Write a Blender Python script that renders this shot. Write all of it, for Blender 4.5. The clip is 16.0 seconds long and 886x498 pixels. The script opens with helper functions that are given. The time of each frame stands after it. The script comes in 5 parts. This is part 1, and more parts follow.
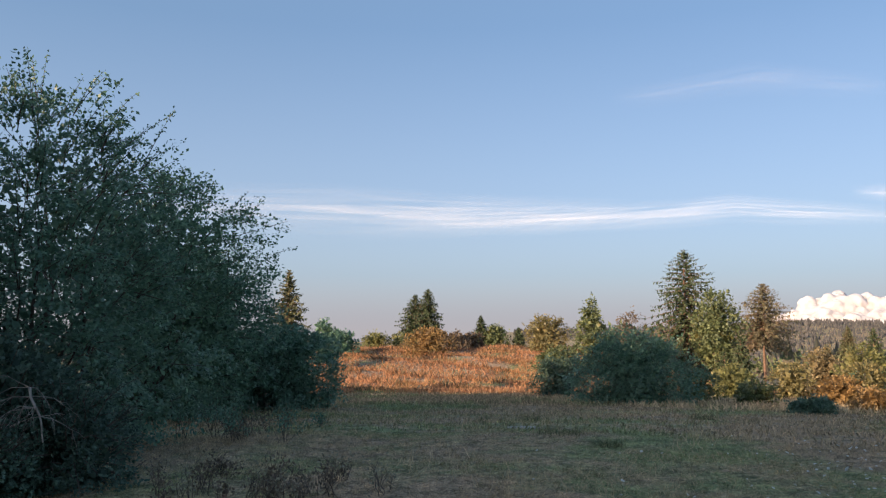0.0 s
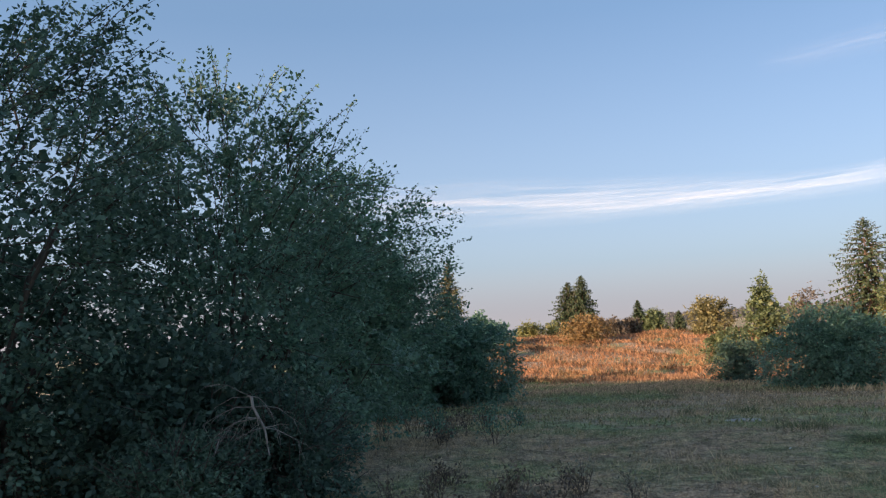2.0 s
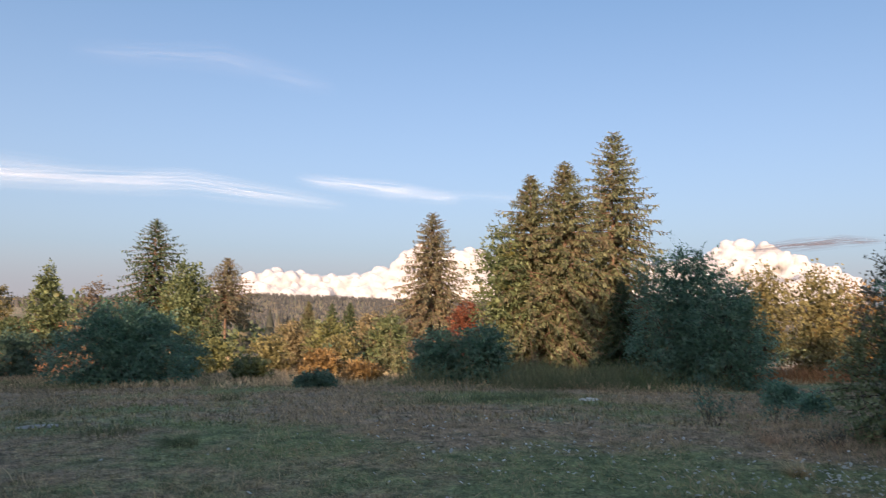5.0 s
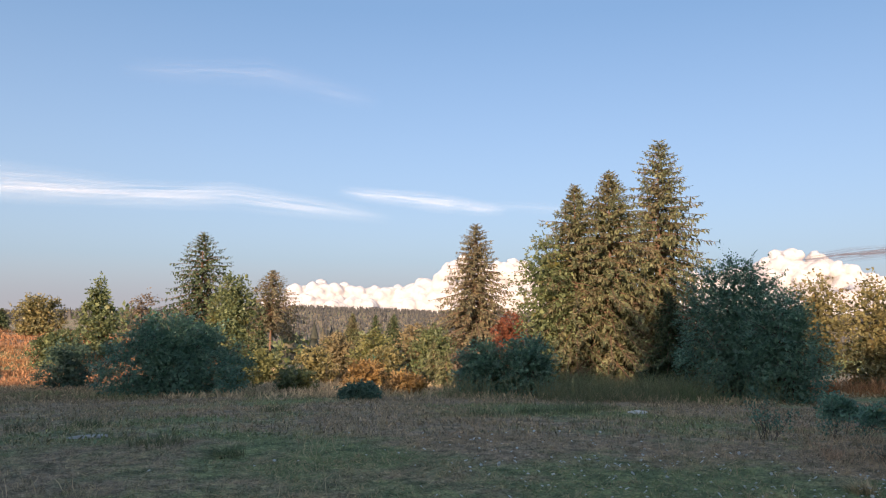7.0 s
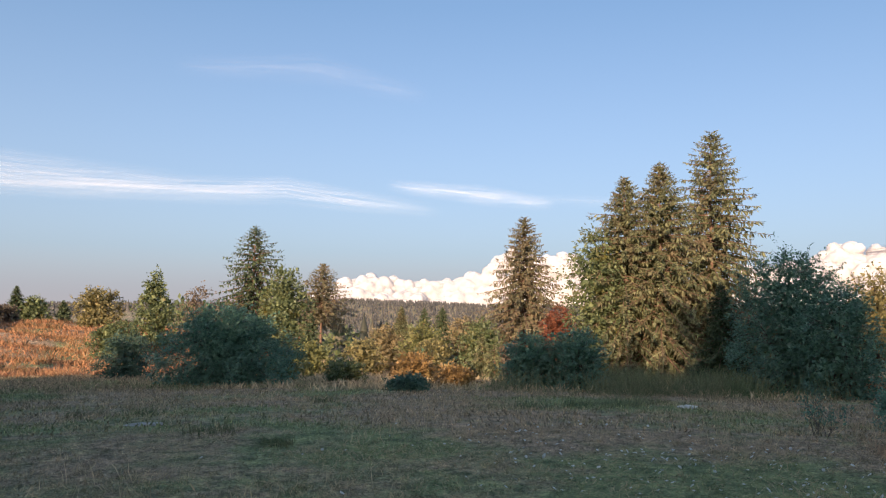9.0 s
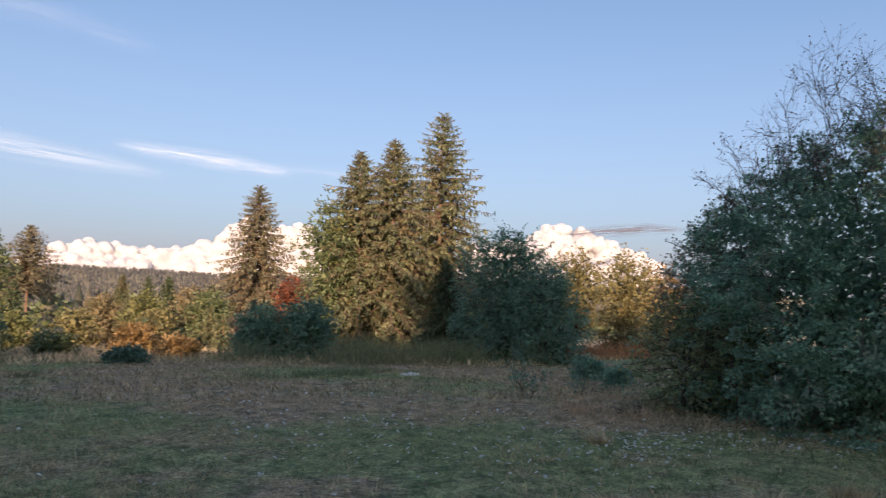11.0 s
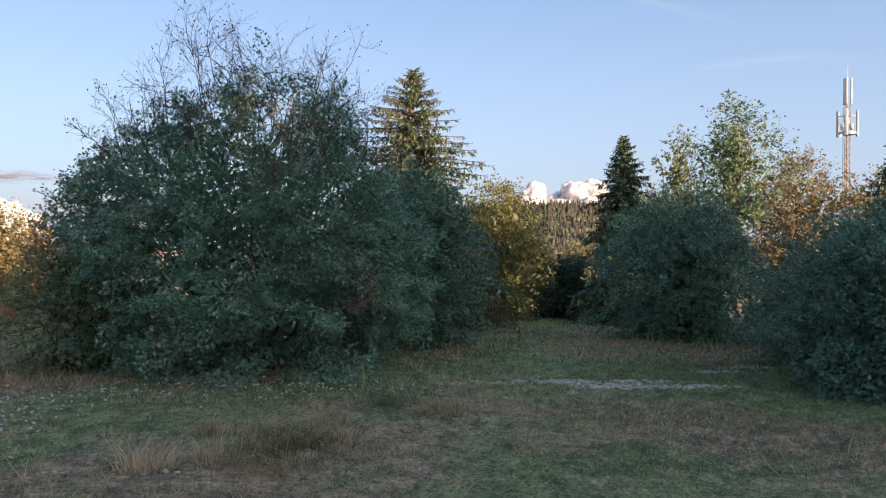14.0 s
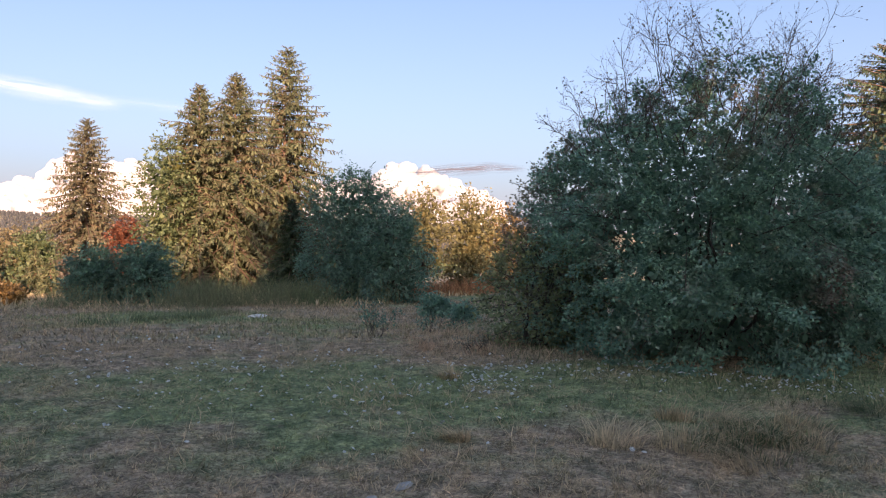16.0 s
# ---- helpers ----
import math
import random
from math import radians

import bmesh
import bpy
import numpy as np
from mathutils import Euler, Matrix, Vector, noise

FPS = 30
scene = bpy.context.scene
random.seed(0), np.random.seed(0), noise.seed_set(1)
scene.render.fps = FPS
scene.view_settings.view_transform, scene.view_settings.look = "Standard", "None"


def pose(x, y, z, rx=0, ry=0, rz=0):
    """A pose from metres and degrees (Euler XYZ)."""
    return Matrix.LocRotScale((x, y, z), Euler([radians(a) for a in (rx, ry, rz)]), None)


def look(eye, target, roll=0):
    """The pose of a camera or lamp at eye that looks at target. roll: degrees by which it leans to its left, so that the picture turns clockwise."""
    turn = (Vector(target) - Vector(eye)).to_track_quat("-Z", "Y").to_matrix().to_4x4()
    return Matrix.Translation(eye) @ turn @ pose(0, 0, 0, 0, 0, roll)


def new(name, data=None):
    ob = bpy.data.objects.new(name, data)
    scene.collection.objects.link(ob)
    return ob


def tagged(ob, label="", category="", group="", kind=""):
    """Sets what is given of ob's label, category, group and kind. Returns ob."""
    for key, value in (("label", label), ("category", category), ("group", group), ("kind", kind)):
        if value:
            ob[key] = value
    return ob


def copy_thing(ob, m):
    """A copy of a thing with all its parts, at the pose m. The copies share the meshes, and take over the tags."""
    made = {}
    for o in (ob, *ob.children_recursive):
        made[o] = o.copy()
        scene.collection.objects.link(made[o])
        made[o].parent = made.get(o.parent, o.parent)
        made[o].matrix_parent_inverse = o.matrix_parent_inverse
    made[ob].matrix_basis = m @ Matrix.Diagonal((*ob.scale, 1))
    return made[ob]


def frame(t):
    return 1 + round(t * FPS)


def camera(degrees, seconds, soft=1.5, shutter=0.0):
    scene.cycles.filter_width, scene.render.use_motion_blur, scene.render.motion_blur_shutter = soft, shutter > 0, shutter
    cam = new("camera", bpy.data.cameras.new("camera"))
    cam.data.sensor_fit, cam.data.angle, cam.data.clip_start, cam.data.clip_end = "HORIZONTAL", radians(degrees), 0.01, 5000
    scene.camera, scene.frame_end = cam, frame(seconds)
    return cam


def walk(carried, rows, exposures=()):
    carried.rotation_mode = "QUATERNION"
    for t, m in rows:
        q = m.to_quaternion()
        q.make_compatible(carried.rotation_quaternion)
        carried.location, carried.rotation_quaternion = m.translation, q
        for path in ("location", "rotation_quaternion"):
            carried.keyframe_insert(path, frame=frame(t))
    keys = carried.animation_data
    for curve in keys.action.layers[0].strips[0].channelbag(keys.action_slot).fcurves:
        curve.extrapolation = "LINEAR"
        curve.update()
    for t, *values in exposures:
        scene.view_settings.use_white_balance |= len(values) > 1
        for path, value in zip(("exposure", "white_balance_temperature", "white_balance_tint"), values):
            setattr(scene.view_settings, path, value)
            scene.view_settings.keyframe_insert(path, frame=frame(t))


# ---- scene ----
cam = camera(57.4, 16.0, soft=1.2, shutter=0.1)
PATH = [
    (0, (0.000, 0.000, 1.620), (-0.000, 1.990, 1.824), -0.06),
    (0.5, (-0.229, 0.278, 1.592), (-0.275, 2.271, 1.752), -2.39),
    (1, (-0.468, 0.455, 1.632), (-0.775, 2.423, 1.818), -2.55),
    (1.5, (-0.733, 0.678, 1.656), (-1.090, 2.636, 1.845), -0.83),
    (2, (-0.931, 0.932, 1.647), (-1.278, 2.893, 1.836), -2.68),
    (2.5, (-1.057, 1.191, 1.702), (-1.204, 3.173, 1.928), -2.55),
    (3, (-1.205, 1.451, 1.695), (-1.030, 3.431, 1.911), -0.87),
    (3.5, (-1.269, 1.641, 1.691), (-0.948, 3.606, 1.878), -1.35),
    (4, (-1.284, 1.870, 1.692), (-0.781, 3.790, 1.936), 1.49),
    (4.5, (-1.221, 2.085, 1.682), (-0.466, 3.902, 2.039), 2.40),
    (5, (-1.180, 2.111, 1.686), (0.038, 3.691, 1.829), 0.81),
    (5.2, (-1.167, 2.118, 1.674), (0.153, 3.615, 1.793), 0.42),
    (7.3, (-1.135, 2.237, 1.670), (-0.035, 3.899, 1.843), 1.06),
    (7.5, (-1.159, 2.233, 1.667), (-0.076, 3.905, 1.840), 1.31),
    (8, (-1.147, 2.193, 1.679), (-0.115, 3.897, 1.858), 1.23),
    (8.5, (-1.158, 2.202, 1.677), (-0.142, 3.919, 1.819), 1.33),
    (8.7, (-1.144, 2.188, 1.661), (-0.126, 3.903, 1.810), 1.15),
    (10.8, (-1.067, 2.151, 1.643), (0.352, 3.557, 1.737), 1.52),
    (11, (-1.067, 2.130, 1.643), (0.457, 3.422, 1.740), 1.81),
    (11.5, (-1.023, 2.112, 1.652), (0.869, 2.748, 1.772), 2.90),
    (12, (-1.033, 2.030, 1.658), (0.927, 2.425, 1.695), 1.41),
    (12.5, (-1.032, 1.995, 1.657), (0.957, 2.210, 1.665), 0.16),
    (13, (-1.009, 2.005, 1.653), (0.981, 2.202, 1.659), -1.06),
    (13.5, (-1.003, 1.994, 1.660), (0.996, 1.952, 1.672), 0.74),
    (14, (-1.004, 2.015, 1.654), (0.996, 1.967, 1.666), 0.73),
    (14.5, (-1.034, 2.079, 1.653), (0.956, 2.281, 1.646), 1.38),
    (15, (-1.086, 2.119, 1.666), (0.849, 2.625, 1.637), 1.99),
    (15.5, (-1.145, 2.172, 1.671), (0.643, 3.069, 1.627), 1.66),
    (16, (-1.137, 2.163, 1.677), (0.607, 3.141, 1.632), 1.42),
]
walk(cam, [(t, look(eye, target, roll)) for t, eye, target, roll in PATH],
     [(0.0, 0.77, 6350, 9), (2.5, 0.87, 6350, 9), (5.0, 0.78, 6350, 10), (8.5, 0.79, 6300, 8), (11.0, 0.75, 6300, 12), (12.0, 0.92, 6500, 12),
      (13.2, 1.03, 6500, 12), (14.0, 1.13, 6500, 12), (14.5, 1.18, 6500, 11), (15.2, 1.18, 6500, 14), (16.0, 1.12, 6500, 18)])

# ---- light ----
SUN_AZ, SUN_EL = 228.0, 14.0
world = bpy.data.worlds.new("sky")
scene.world = world
world.use_nodes = True
wn = world.node_tree.nodes
sky = wn.new("ShaderNodeTexSky")
sky.sky_type = "NISHITA"
sky.sun_disc = False
sky.sun_elevation, sky.sun_rotation = radians(SUN_EL), radians(SUN_AZ)
sky.altitude, sky.air_density, sky.dust_density, sky.ozone_density = 400, 0.9, 5.0, 3.0
cast = wn.new("ShaderNodeMix")
cast.data_type, cast.blend_type = "RGBA", "MULTIPLY"
cast.inputs[0].default_value = 1.0
cast.inputs[7].default_value = (1.08, 1.0, 1.04, 1)
world.node_tree.links.new(sky.outputs[0], cast.inputs[6])
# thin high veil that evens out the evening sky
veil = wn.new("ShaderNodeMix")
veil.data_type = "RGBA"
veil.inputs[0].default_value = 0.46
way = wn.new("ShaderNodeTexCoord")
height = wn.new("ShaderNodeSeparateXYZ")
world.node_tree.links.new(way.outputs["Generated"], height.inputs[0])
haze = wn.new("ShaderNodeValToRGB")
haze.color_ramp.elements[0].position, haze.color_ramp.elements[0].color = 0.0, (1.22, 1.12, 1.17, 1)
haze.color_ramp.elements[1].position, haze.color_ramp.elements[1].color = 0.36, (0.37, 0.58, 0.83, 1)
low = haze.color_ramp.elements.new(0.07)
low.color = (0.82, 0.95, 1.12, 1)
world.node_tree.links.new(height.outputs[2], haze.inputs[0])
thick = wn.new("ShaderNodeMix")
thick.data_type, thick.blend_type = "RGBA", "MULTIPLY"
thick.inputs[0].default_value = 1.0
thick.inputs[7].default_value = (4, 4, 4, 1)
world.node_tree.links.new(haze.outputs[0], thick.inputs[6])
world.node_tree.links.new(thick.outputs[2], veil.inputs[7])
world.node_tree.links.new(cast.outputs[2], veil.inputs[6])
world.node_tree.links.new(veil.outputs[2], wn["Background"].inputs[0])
wn["Background"].inputs[1].default_value = 0.12
sun = new("sun", bpy.data.lights.new("sun", "SUN"))
sun.data.energy, sun.data.angle, sun.data.color = 5.4, radians(0.6), (1.0, 0.70, 0.47)
away = Vector((math.sin(radians(SUN_AZ)) * math.cos(radians(SUN_EL)), math.cos(radians(SUN_AZ)) * math.cos(radians(SUN_EL)), math.sin(radians(SUN_EL))))
sun.matrix_basis = look(away * 100, (0, 0, 0))


# ---- materials ----
def material(name):
    m = bpy.data.materials.new(name)
    m.use_nodes = True
    nt = m.node_tree
    return m, nt, nt.nodes["Principled BSDF"]


def node(nt, kind, **inputs):
    n = nt.nodes.new(kind)
    for k, v in inputs.items():
        n.inputs[k].default_value = v
    return n


def noise_node(nt, vec, scale, detail=4.0, rough=0.55):
    n = node(nt, "ShaderNodeTexNoise", Scale=scale, Detail=detail, Roughness=rough)
    nt.links.new(vec, n.inputs["Vector"])
    return n.outputs["Fac"]


def ramp(nt, fac, stops):
    r = nt.nodes.new("ShaderNodeValToRGB")
    els = r.color_ramp.elements
    while len(els) < len(stops):
        els.new(0.5)
    for e, (p, c) in zip(els, stops):
        e.position, e.color = p, (*c, 1)
    nt.links.new(fac, r.inputs[0])
    return r.outputs[0]


def mix(nt, fac, a, b, how="MIX"):
    m = nt.nodes.new("ShaderNodeMix")
    m.data_type, m.blend_type = "RGBA", how
    for sock, v in ((m.inputs[0], fac), (m.inputs[6], a), (m.inputs[7], b)):
        if isinstance(v, (float, int)):
            sock.default_value = v
        elif isinstance(v, tuple):
            sock.default_value = (*v, 1)
        else:
            nt.links.new(v, sock)
    return m.outputs[2]


def bump(nt, bsdf, height, strength, distance):
    b = node(nt, "ShaderNodeBump", Strength=strength, Distance=distance)
    nt.links.new(height, b.inputs["Height"])
    nt.links.new(b.outputs[0], bsdf.inputs["Normal"])


def object_coords(nt):
    return nt.nodes.new("ShaderNodeTexCoord").outputs["Object"]


def leaf_material(name, low, high, turn=None, patch=(0.55, 0.7), rough=0.5, through_light=0.3, sheen=0.35):
    """Foliage: every leaf its own tone between low and high, and patches that have turned to another colour."""
    m, nt, bsdf = material(name)
    geo = nt.nodes.new("ShaderNodeNewGeometry")
    rnd = geo.outputs["Random Per Island"]
    col = ramp(nt, rnd, [(0.0, low), (0.75, high), (1.0, tuple(min(1, c * 1.35) for c in high))])
    oc = object_coords(nt)
    if turn:
        fac = ramp(nt, noise_node(nt, oc, 0.9, 3.0), [(patch[0], (0, 0, 0)), (patch[1], (0.8, 0.8, 0.8))])
        col = mix(nt, fac, col, turn)
    shade = ramp(nt, noise_node(nt, oc, 2.3, 2.0), [(0.3, (0.72, 0.75, 0.75)), (0.7, (1.2, 1.18, 1.1))])
    col = mix(nt, 1.0, col, shade, "MULTIPLY")
    nt.links.new(col, bsdf.inputs["Base Color"])
    bsdf.inputs["Roughness"].default_value = rough
    bsdf.inputs["Specular IOR Level"].default_value = sheen
    tr = nt.nodes.new("ShaderNodeBsdfTranslucent")
    nt.links.new(col, tr.inputs[0])
    ms = nt.nodes.new("ShaderNodeMixShader")
    ms.inputs[0].default_value = through_light
    nt.links.new(bsdf.outputs[0], ms.inputs[1])
    nt.links.new(tr.outputs[0], ms.inputs[2])
    nt.links.new(ms.outputs[0], nt.nodes["Material Output"].inputs[0])
    return m


def bark_material(name, dark, light, scale=18.0):
    m, nt, bsdf = material(name)
    oc = object_coords(nt)
    st = nt.nodes.new("ShaderNodeMapping")
    st.inputs["Scale"].default_value = (1, 1, 0.25)
    nt.links.new(oc, st.inputs[0])
    f = noise_node(nt, st.outputs[0], scale, 6.0, 0.65)
    nt.links.new(ramp(nt, f, [(0.3, dark), (0.7, light)]), bsdf.inputs["Base Color"])
    bsdf.inputs["Roughness"].default_value = 0.9
    bump(nt, bsdf, f, 0.7, 0.02)
    return m


def meadow_colour(nt, vec):
    """Short grass, greener along an old track, burnt dry elsewhere, with dark gaps in the turf."""
    def calc(how, a, b, c=None):
        n = nt.nodes.new("ShaderNodeMath")
        n.operation = how
        for k, v in enumerate((a, b, c)):
            if v is not None:
                if isinstance(v, float):
                    n.inputs[k].default_value = v
                else:
                    nt.links.new(v, n.inputs[k])
        return n.outputs[0]

    big = noise_node(nt, vec, 0.22, 3.0, 0.5)
    mid = noise_node(nt, vec, 1.1, 5.0, 0.68)
    fine = noise_node(nt, vec, 13.0, 8.0, 0.8)
    gaps = noise_node(nt, vec, 34.0, 4.0, 0.7)
    xyz = nt.nodes.new("ShaderNodeSeparateXYZ")
    nt.links.new(vec, xyz.inputs[0])
    along = calc("ADD", calc("MULTIPLY", xyz.outputs[0], 0.79), calc("MULTIPLY", xyz.outputs[1], 0.61))
    off = calc("ABSOLUTE", calc("SUBTRACT", along, 9.4), None)
    glade = calc("ADD", calc("MAXIMUM", calc("SUBTRACT", xyz.outputs[1], 1.0), 0.0), calc("MAXIMUM", calc("SUBTRACT", 4.2, xyz.outputs[0]), 0.0))
    track = calc("MINIMUM", calc("MULTIPLY", calc("MINIMUM", off, glade), 0.06), 0.13)
    dry = calc("ADD", calc("ADD", calc("MULTIPLY", mid, 0.6), big), track)
    patch = ramp(nt, dry, [(0.785, (0.06, 0.06, 0.06)), (0.945, (0.95, 0.95, 0.95))])
    green = ramp(nt, fine, [(0.36, (0.095, 0.125, 0.058)), (0.62, (0.28, 0.315, 0.155))])
    straw = ramp(nt, fine, [(0.36, (0.14, 0.10, 0.072)), (0.5, (0.32, 0.235, 0.16)), (0.64, (0.50, 0.39, 0.27))])
    col = mix(nt, patch, green, straw)
    clump = noise_node(nt, vec, 3.6, 4.0, 0.7)
    col = mix(nt, 1.0, col, ramp(nt, clump, [(0.36, (0.52, 0.58, 0.54)), (0.52, (1.0, 1.0, 1.0)), (0.66, (1.45, 1.36, 1.25))]), "MULTIPLY")
    return mix(nt, 1.0, col, ramp(nt, gaps, [(0.36, (0.58, 0.58, 0.58)), (0.56, (1.4, 1.4, 1.4))]), "MULTIPLY"), fine


def ground_material():
    m, nt, bsdf = material("meadow_ground")
    oc = object_coords(nt)
    col, fine = meadow_colour(nt, oc)
    soil = ramp(nt, noise_node(nt, oc, 1.9, 6.0, 0.7), [(0.60, (0, 0, 0)), (0.70, (0.75, 0.75, 0.75))])
    col = mix(nt, soil, col, (0.20, 0.145, 0.10))
    nt.links.new(col, bsdf.inputs["Base Color"])
    bsdf.inputs["Roughness"].default_value = 0.95
    bsdf.inputs["Specular IOR Level"].default_value = 0.15
    bump(nt, bsdf, noise_node(nt, oc, 24.0, 8.0, 0.8), 0.8, 0.03)
    return m


def blade_material(name, tint, amount):
    m, nt, bsdf = material(name)
    oc = object_coords(nt)
    col, _ = meadow_colour(nt, oc)
    col = mix(nt, amount, col, tint)
    rnd = nt.nodes.new("ShaderNodeNewGeometry").outputs["Random Per Island"]
    col = mix(nt, 1.0, col, ramp(nt, rnd, [(0.0, (0.75, 0.77, 0.74)), (1.0, (1.7, 1.66, 1.56))]), "MULTIPLY")
    nt.links.new(col, bsdf.inputs["Base Color"])
    bsdf.inputs["Roughness"].default_value = 0.7
    bsdf.inputs["Specular IOR Level"].default_value = 0.2
    tr = nt.nodes.new("ShaderNodeBsdfTranslucent")
    nt.links.new(col, tr.inputs[0])
    ms = nt.nodes.new("ShaderNodeMixShader")
    ms.inputs[0].default_value = 0.4
    nt.links.new(bsdf.outputs[0], ms.inputs[1])
    nt.links.new(tr.outputs[0], ms.inputs[2])
    nt.links.new(ms.outputs[0], nt.nodes["Material Output"].inputs[0])
    return m


def plain_material(name, low, high, rough=0.7, metal=0.0, scale=6.0, relief=0.0):
    m, nt, bsdf = material(name)
    f = noise_node(nt, object_coords(nt), scale, 6.0, 0.6)
    nt.links.new(ramp(nt, f, [(0.3, low), (0.7, high)]), bsdf.inputs["Base Color"])
    bsdf.inputs["Roughness"].default_value, bsdf.inputs["Metallic"].default_value = rough, metal
    if relief:
        bump(nt, bsdf, f, 0.6, relief)
    return m


GROUND = ground_material()
GRASS = blade_material("short_grass", (0.16, 0.13, 0.07), 0.15)
STRAW = blade_material("dry_grass", (0.50, 0.385, 0.25), 0.8)
RUSH = blade_material("green_grass", (0.075, 0.105, 0.05), 0.82)
BRACKEN = blade_material("dry_bracken", (0.37, 0.18, 0.095), 0.8)
RED_GRASS = blade_material("reddish_grass", (0.46, 0.31, 0.21), 0.8)
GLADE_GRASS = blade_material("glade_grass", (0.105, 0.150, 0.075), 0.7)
# dark brown stands in for the shadows between the hill's tussocks
BAND_SHADOW = blade_material("tussock_shadow_grass", (0.13, 0.085, 0.05), 0.85)
HAWTHORN = leaf_material("hawthorn_leaves", (0.115, 0.23, 0.16), (0.21, 0.345, 0.225), (0.25, 0.13, 0.10), (0.58, 0.72), 0.46, 0.38, 0.9)
HEDGE = leaf_material("hedge_leaves", (0.065, 0.122, 0.090), (0.130, 0.208, 0.145), None, (0.6, 0.8), 0.6, 0.38, 0.5)
# gold patches stand in for low sun on the hedge tree
SUN_GILT_HEDGE = leaf_material("sun_gilt_hedge_leaves", (0.090, 0.170, 0.115), (0.150, 0.260, 0.165), (0.22, 0.19, 0.07), (0.66, 0.80), 0.6, 0.38, 0.5)
DARKBUSH = leaf_material("blackthorn_leaves", (0.082, 0.172, 0.120), (0.142, 0.250, 0.165), None, (0.6, 0.8), 0.48, 0.38, 0.8)
GREEN = leaf_material("green_leaves", (0.082, 0.115, 0.052), (0.185, 0.215, 0.105), (0.20, 0.15, 0.03))
YELLOW = leaf_material("yellow_leaves", (0.135, 0.130, 0.058), (0.26, 0.225, 0.105), (0.20, 0.12, 0.04))
ORANGE = leaf_material("orange_leaves", (0.195, 0.122, 0.05), (0.35, 0.225, 0.095), (0.15, 0.13, 0.045))
TAWNY = leaf_material("tawny_leaves", (0.17, 0.14, 0.078), (0.295, 0.235, 0.135), (0.16, 0.17, 0.075))
# yellow-green leaves, made paler to carry haze from the sunlit field behind
HAZE_PALED = leaf_material("haze_paled_leaves", (0.15, 0.18, 0.085), (0.27, 0.30, 0.15), None, (0.6, 0.8), 0.6, 0.4, 0.4)
LIME = leaf_material("yellow_green_leaves", (0.14, 0.155, 0.06), (0.27, 0.265, 0.11), (0.24, 0.19, 0.07), (0.55, 0.7), 0.5, 0.42)
RED = leaf_material("red_leaves", (0.14, 0.05, 0.03), (0.25, 0.095, 0.055))
PURPLE = leaf_material("withered_leaves", (0.105, 0.085, 0.065), (0.20, 0.155, 0.115))
SPRUCE = leaf_material("spruce_needles", (0.098, 0.116, 0.062), (0.215, 0.222, 0.118), (0.215, 0.155, 0.105), (0.50, 0.70), 0.6, 0.36)
TAN_SPRUCE = leaf_material("tan_spruce_needles", (0.108, 0.102, 0.062), (0.215, 0.195, 0.118), (0.225, 0.155, 0.10), (0.5, 0.7), 0.6, 0.36)
GREEN_SPRUCE = leaf_material("green_spruce_needles", (0.062, 0.098, 0.060), (0.150, 0.185, 0.100), None, (0.6, 0.8), 0.55, 0.25)
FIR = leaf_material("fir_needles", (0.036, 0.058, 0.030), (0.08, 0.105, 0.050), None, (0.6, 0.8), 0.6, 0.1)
FOREST = leaf_material("far_conifers", (0.040, 0.048, 0.038), (0.092, 0.080, 0.054), None, (0.6, 0.8), 0.8, 0.0)
# bush leaves darkened in colour to stand in for shade
SHADED_BUSH = leaf_material("shaded_bush_leaves", (0.042, 0.085, 0.064), (0.092, 0.148, 0.108), None, (0.6, 0.8), 0.6, 0.38, 0.5)
PALE_LEAF = leaf_material("pale_withered_leaves", (0.17, 0.165, 0.12), (0.30, 0.28, 0.20))
ASH = leaf_material("ash_leaves", (0.095, 0.145, 0.080), (0.195, 0.255, 0.135), None, (0.6, 0.8), 0.5, 0.35, 0.4)
# distance haze is put into these greyed needle colours
HAZED_RIDGE = leaf_material("hazed_ridge_conifers", (0.055, 0.058, 0.062), (0.105, 0.098, 0.092), None, (0.6, 0.8), 0.8, 0.0)
BARK = bark_material("bark", (0.05, 0.04, 0.032), (0.14, 0.11, 0.085))
SPRUCE_BARK = bark_material("spruce_bark", (0.10, 0.06, 0.04), (0.24, 0.15, 0.10))
PALE_BARK = bark_material("pale_bark", (0.16, 0.14, 0.11), (0.34, 0.30, 0.25))
DEADWOOD = bark_material("bleached_deadwood", (0.16, 0.14, 0.12), (0.36, 0.33, 0.29))
PATH_STONE = plain_material("path_limestone", (0.40, 0.37, 0.31), (0.62, 0.58, 0.50), 0.9, 0.0, 9.0, 0.02)
DULL_STONE = plain_material("weathered_limestone", (0.26, 0.24, 0.21), (0.44, 0.42, 0.38), 0.9, 0.0, 9.0, 0.02)
STONE = plain_material("limestone", (0.46, 0.44, 0.39), (0.70, 0.67, 0.61), 0.9, 0.0, 9.0, 0.02)
PETAL = plain_material("white_petals", (0.62, 0.62, 0.58), (0.8, 0.8, 0.76), 0.7)
STEEL = plain_material("galvanised_steel", (0.32, 0.33, 0.34), (0.48, 0.49, 0.50), 0.45, 0.8)
RUSTY = plain_material("weathered_steel", (0.16, 0.12, 0.10), (0.30, 0.23, 0.19), 0.6)
PANEL = plain_material("antenna_plastic", (0.42, 0.44, 0.42), (0.54, 0.55, 0.53), 0.5)


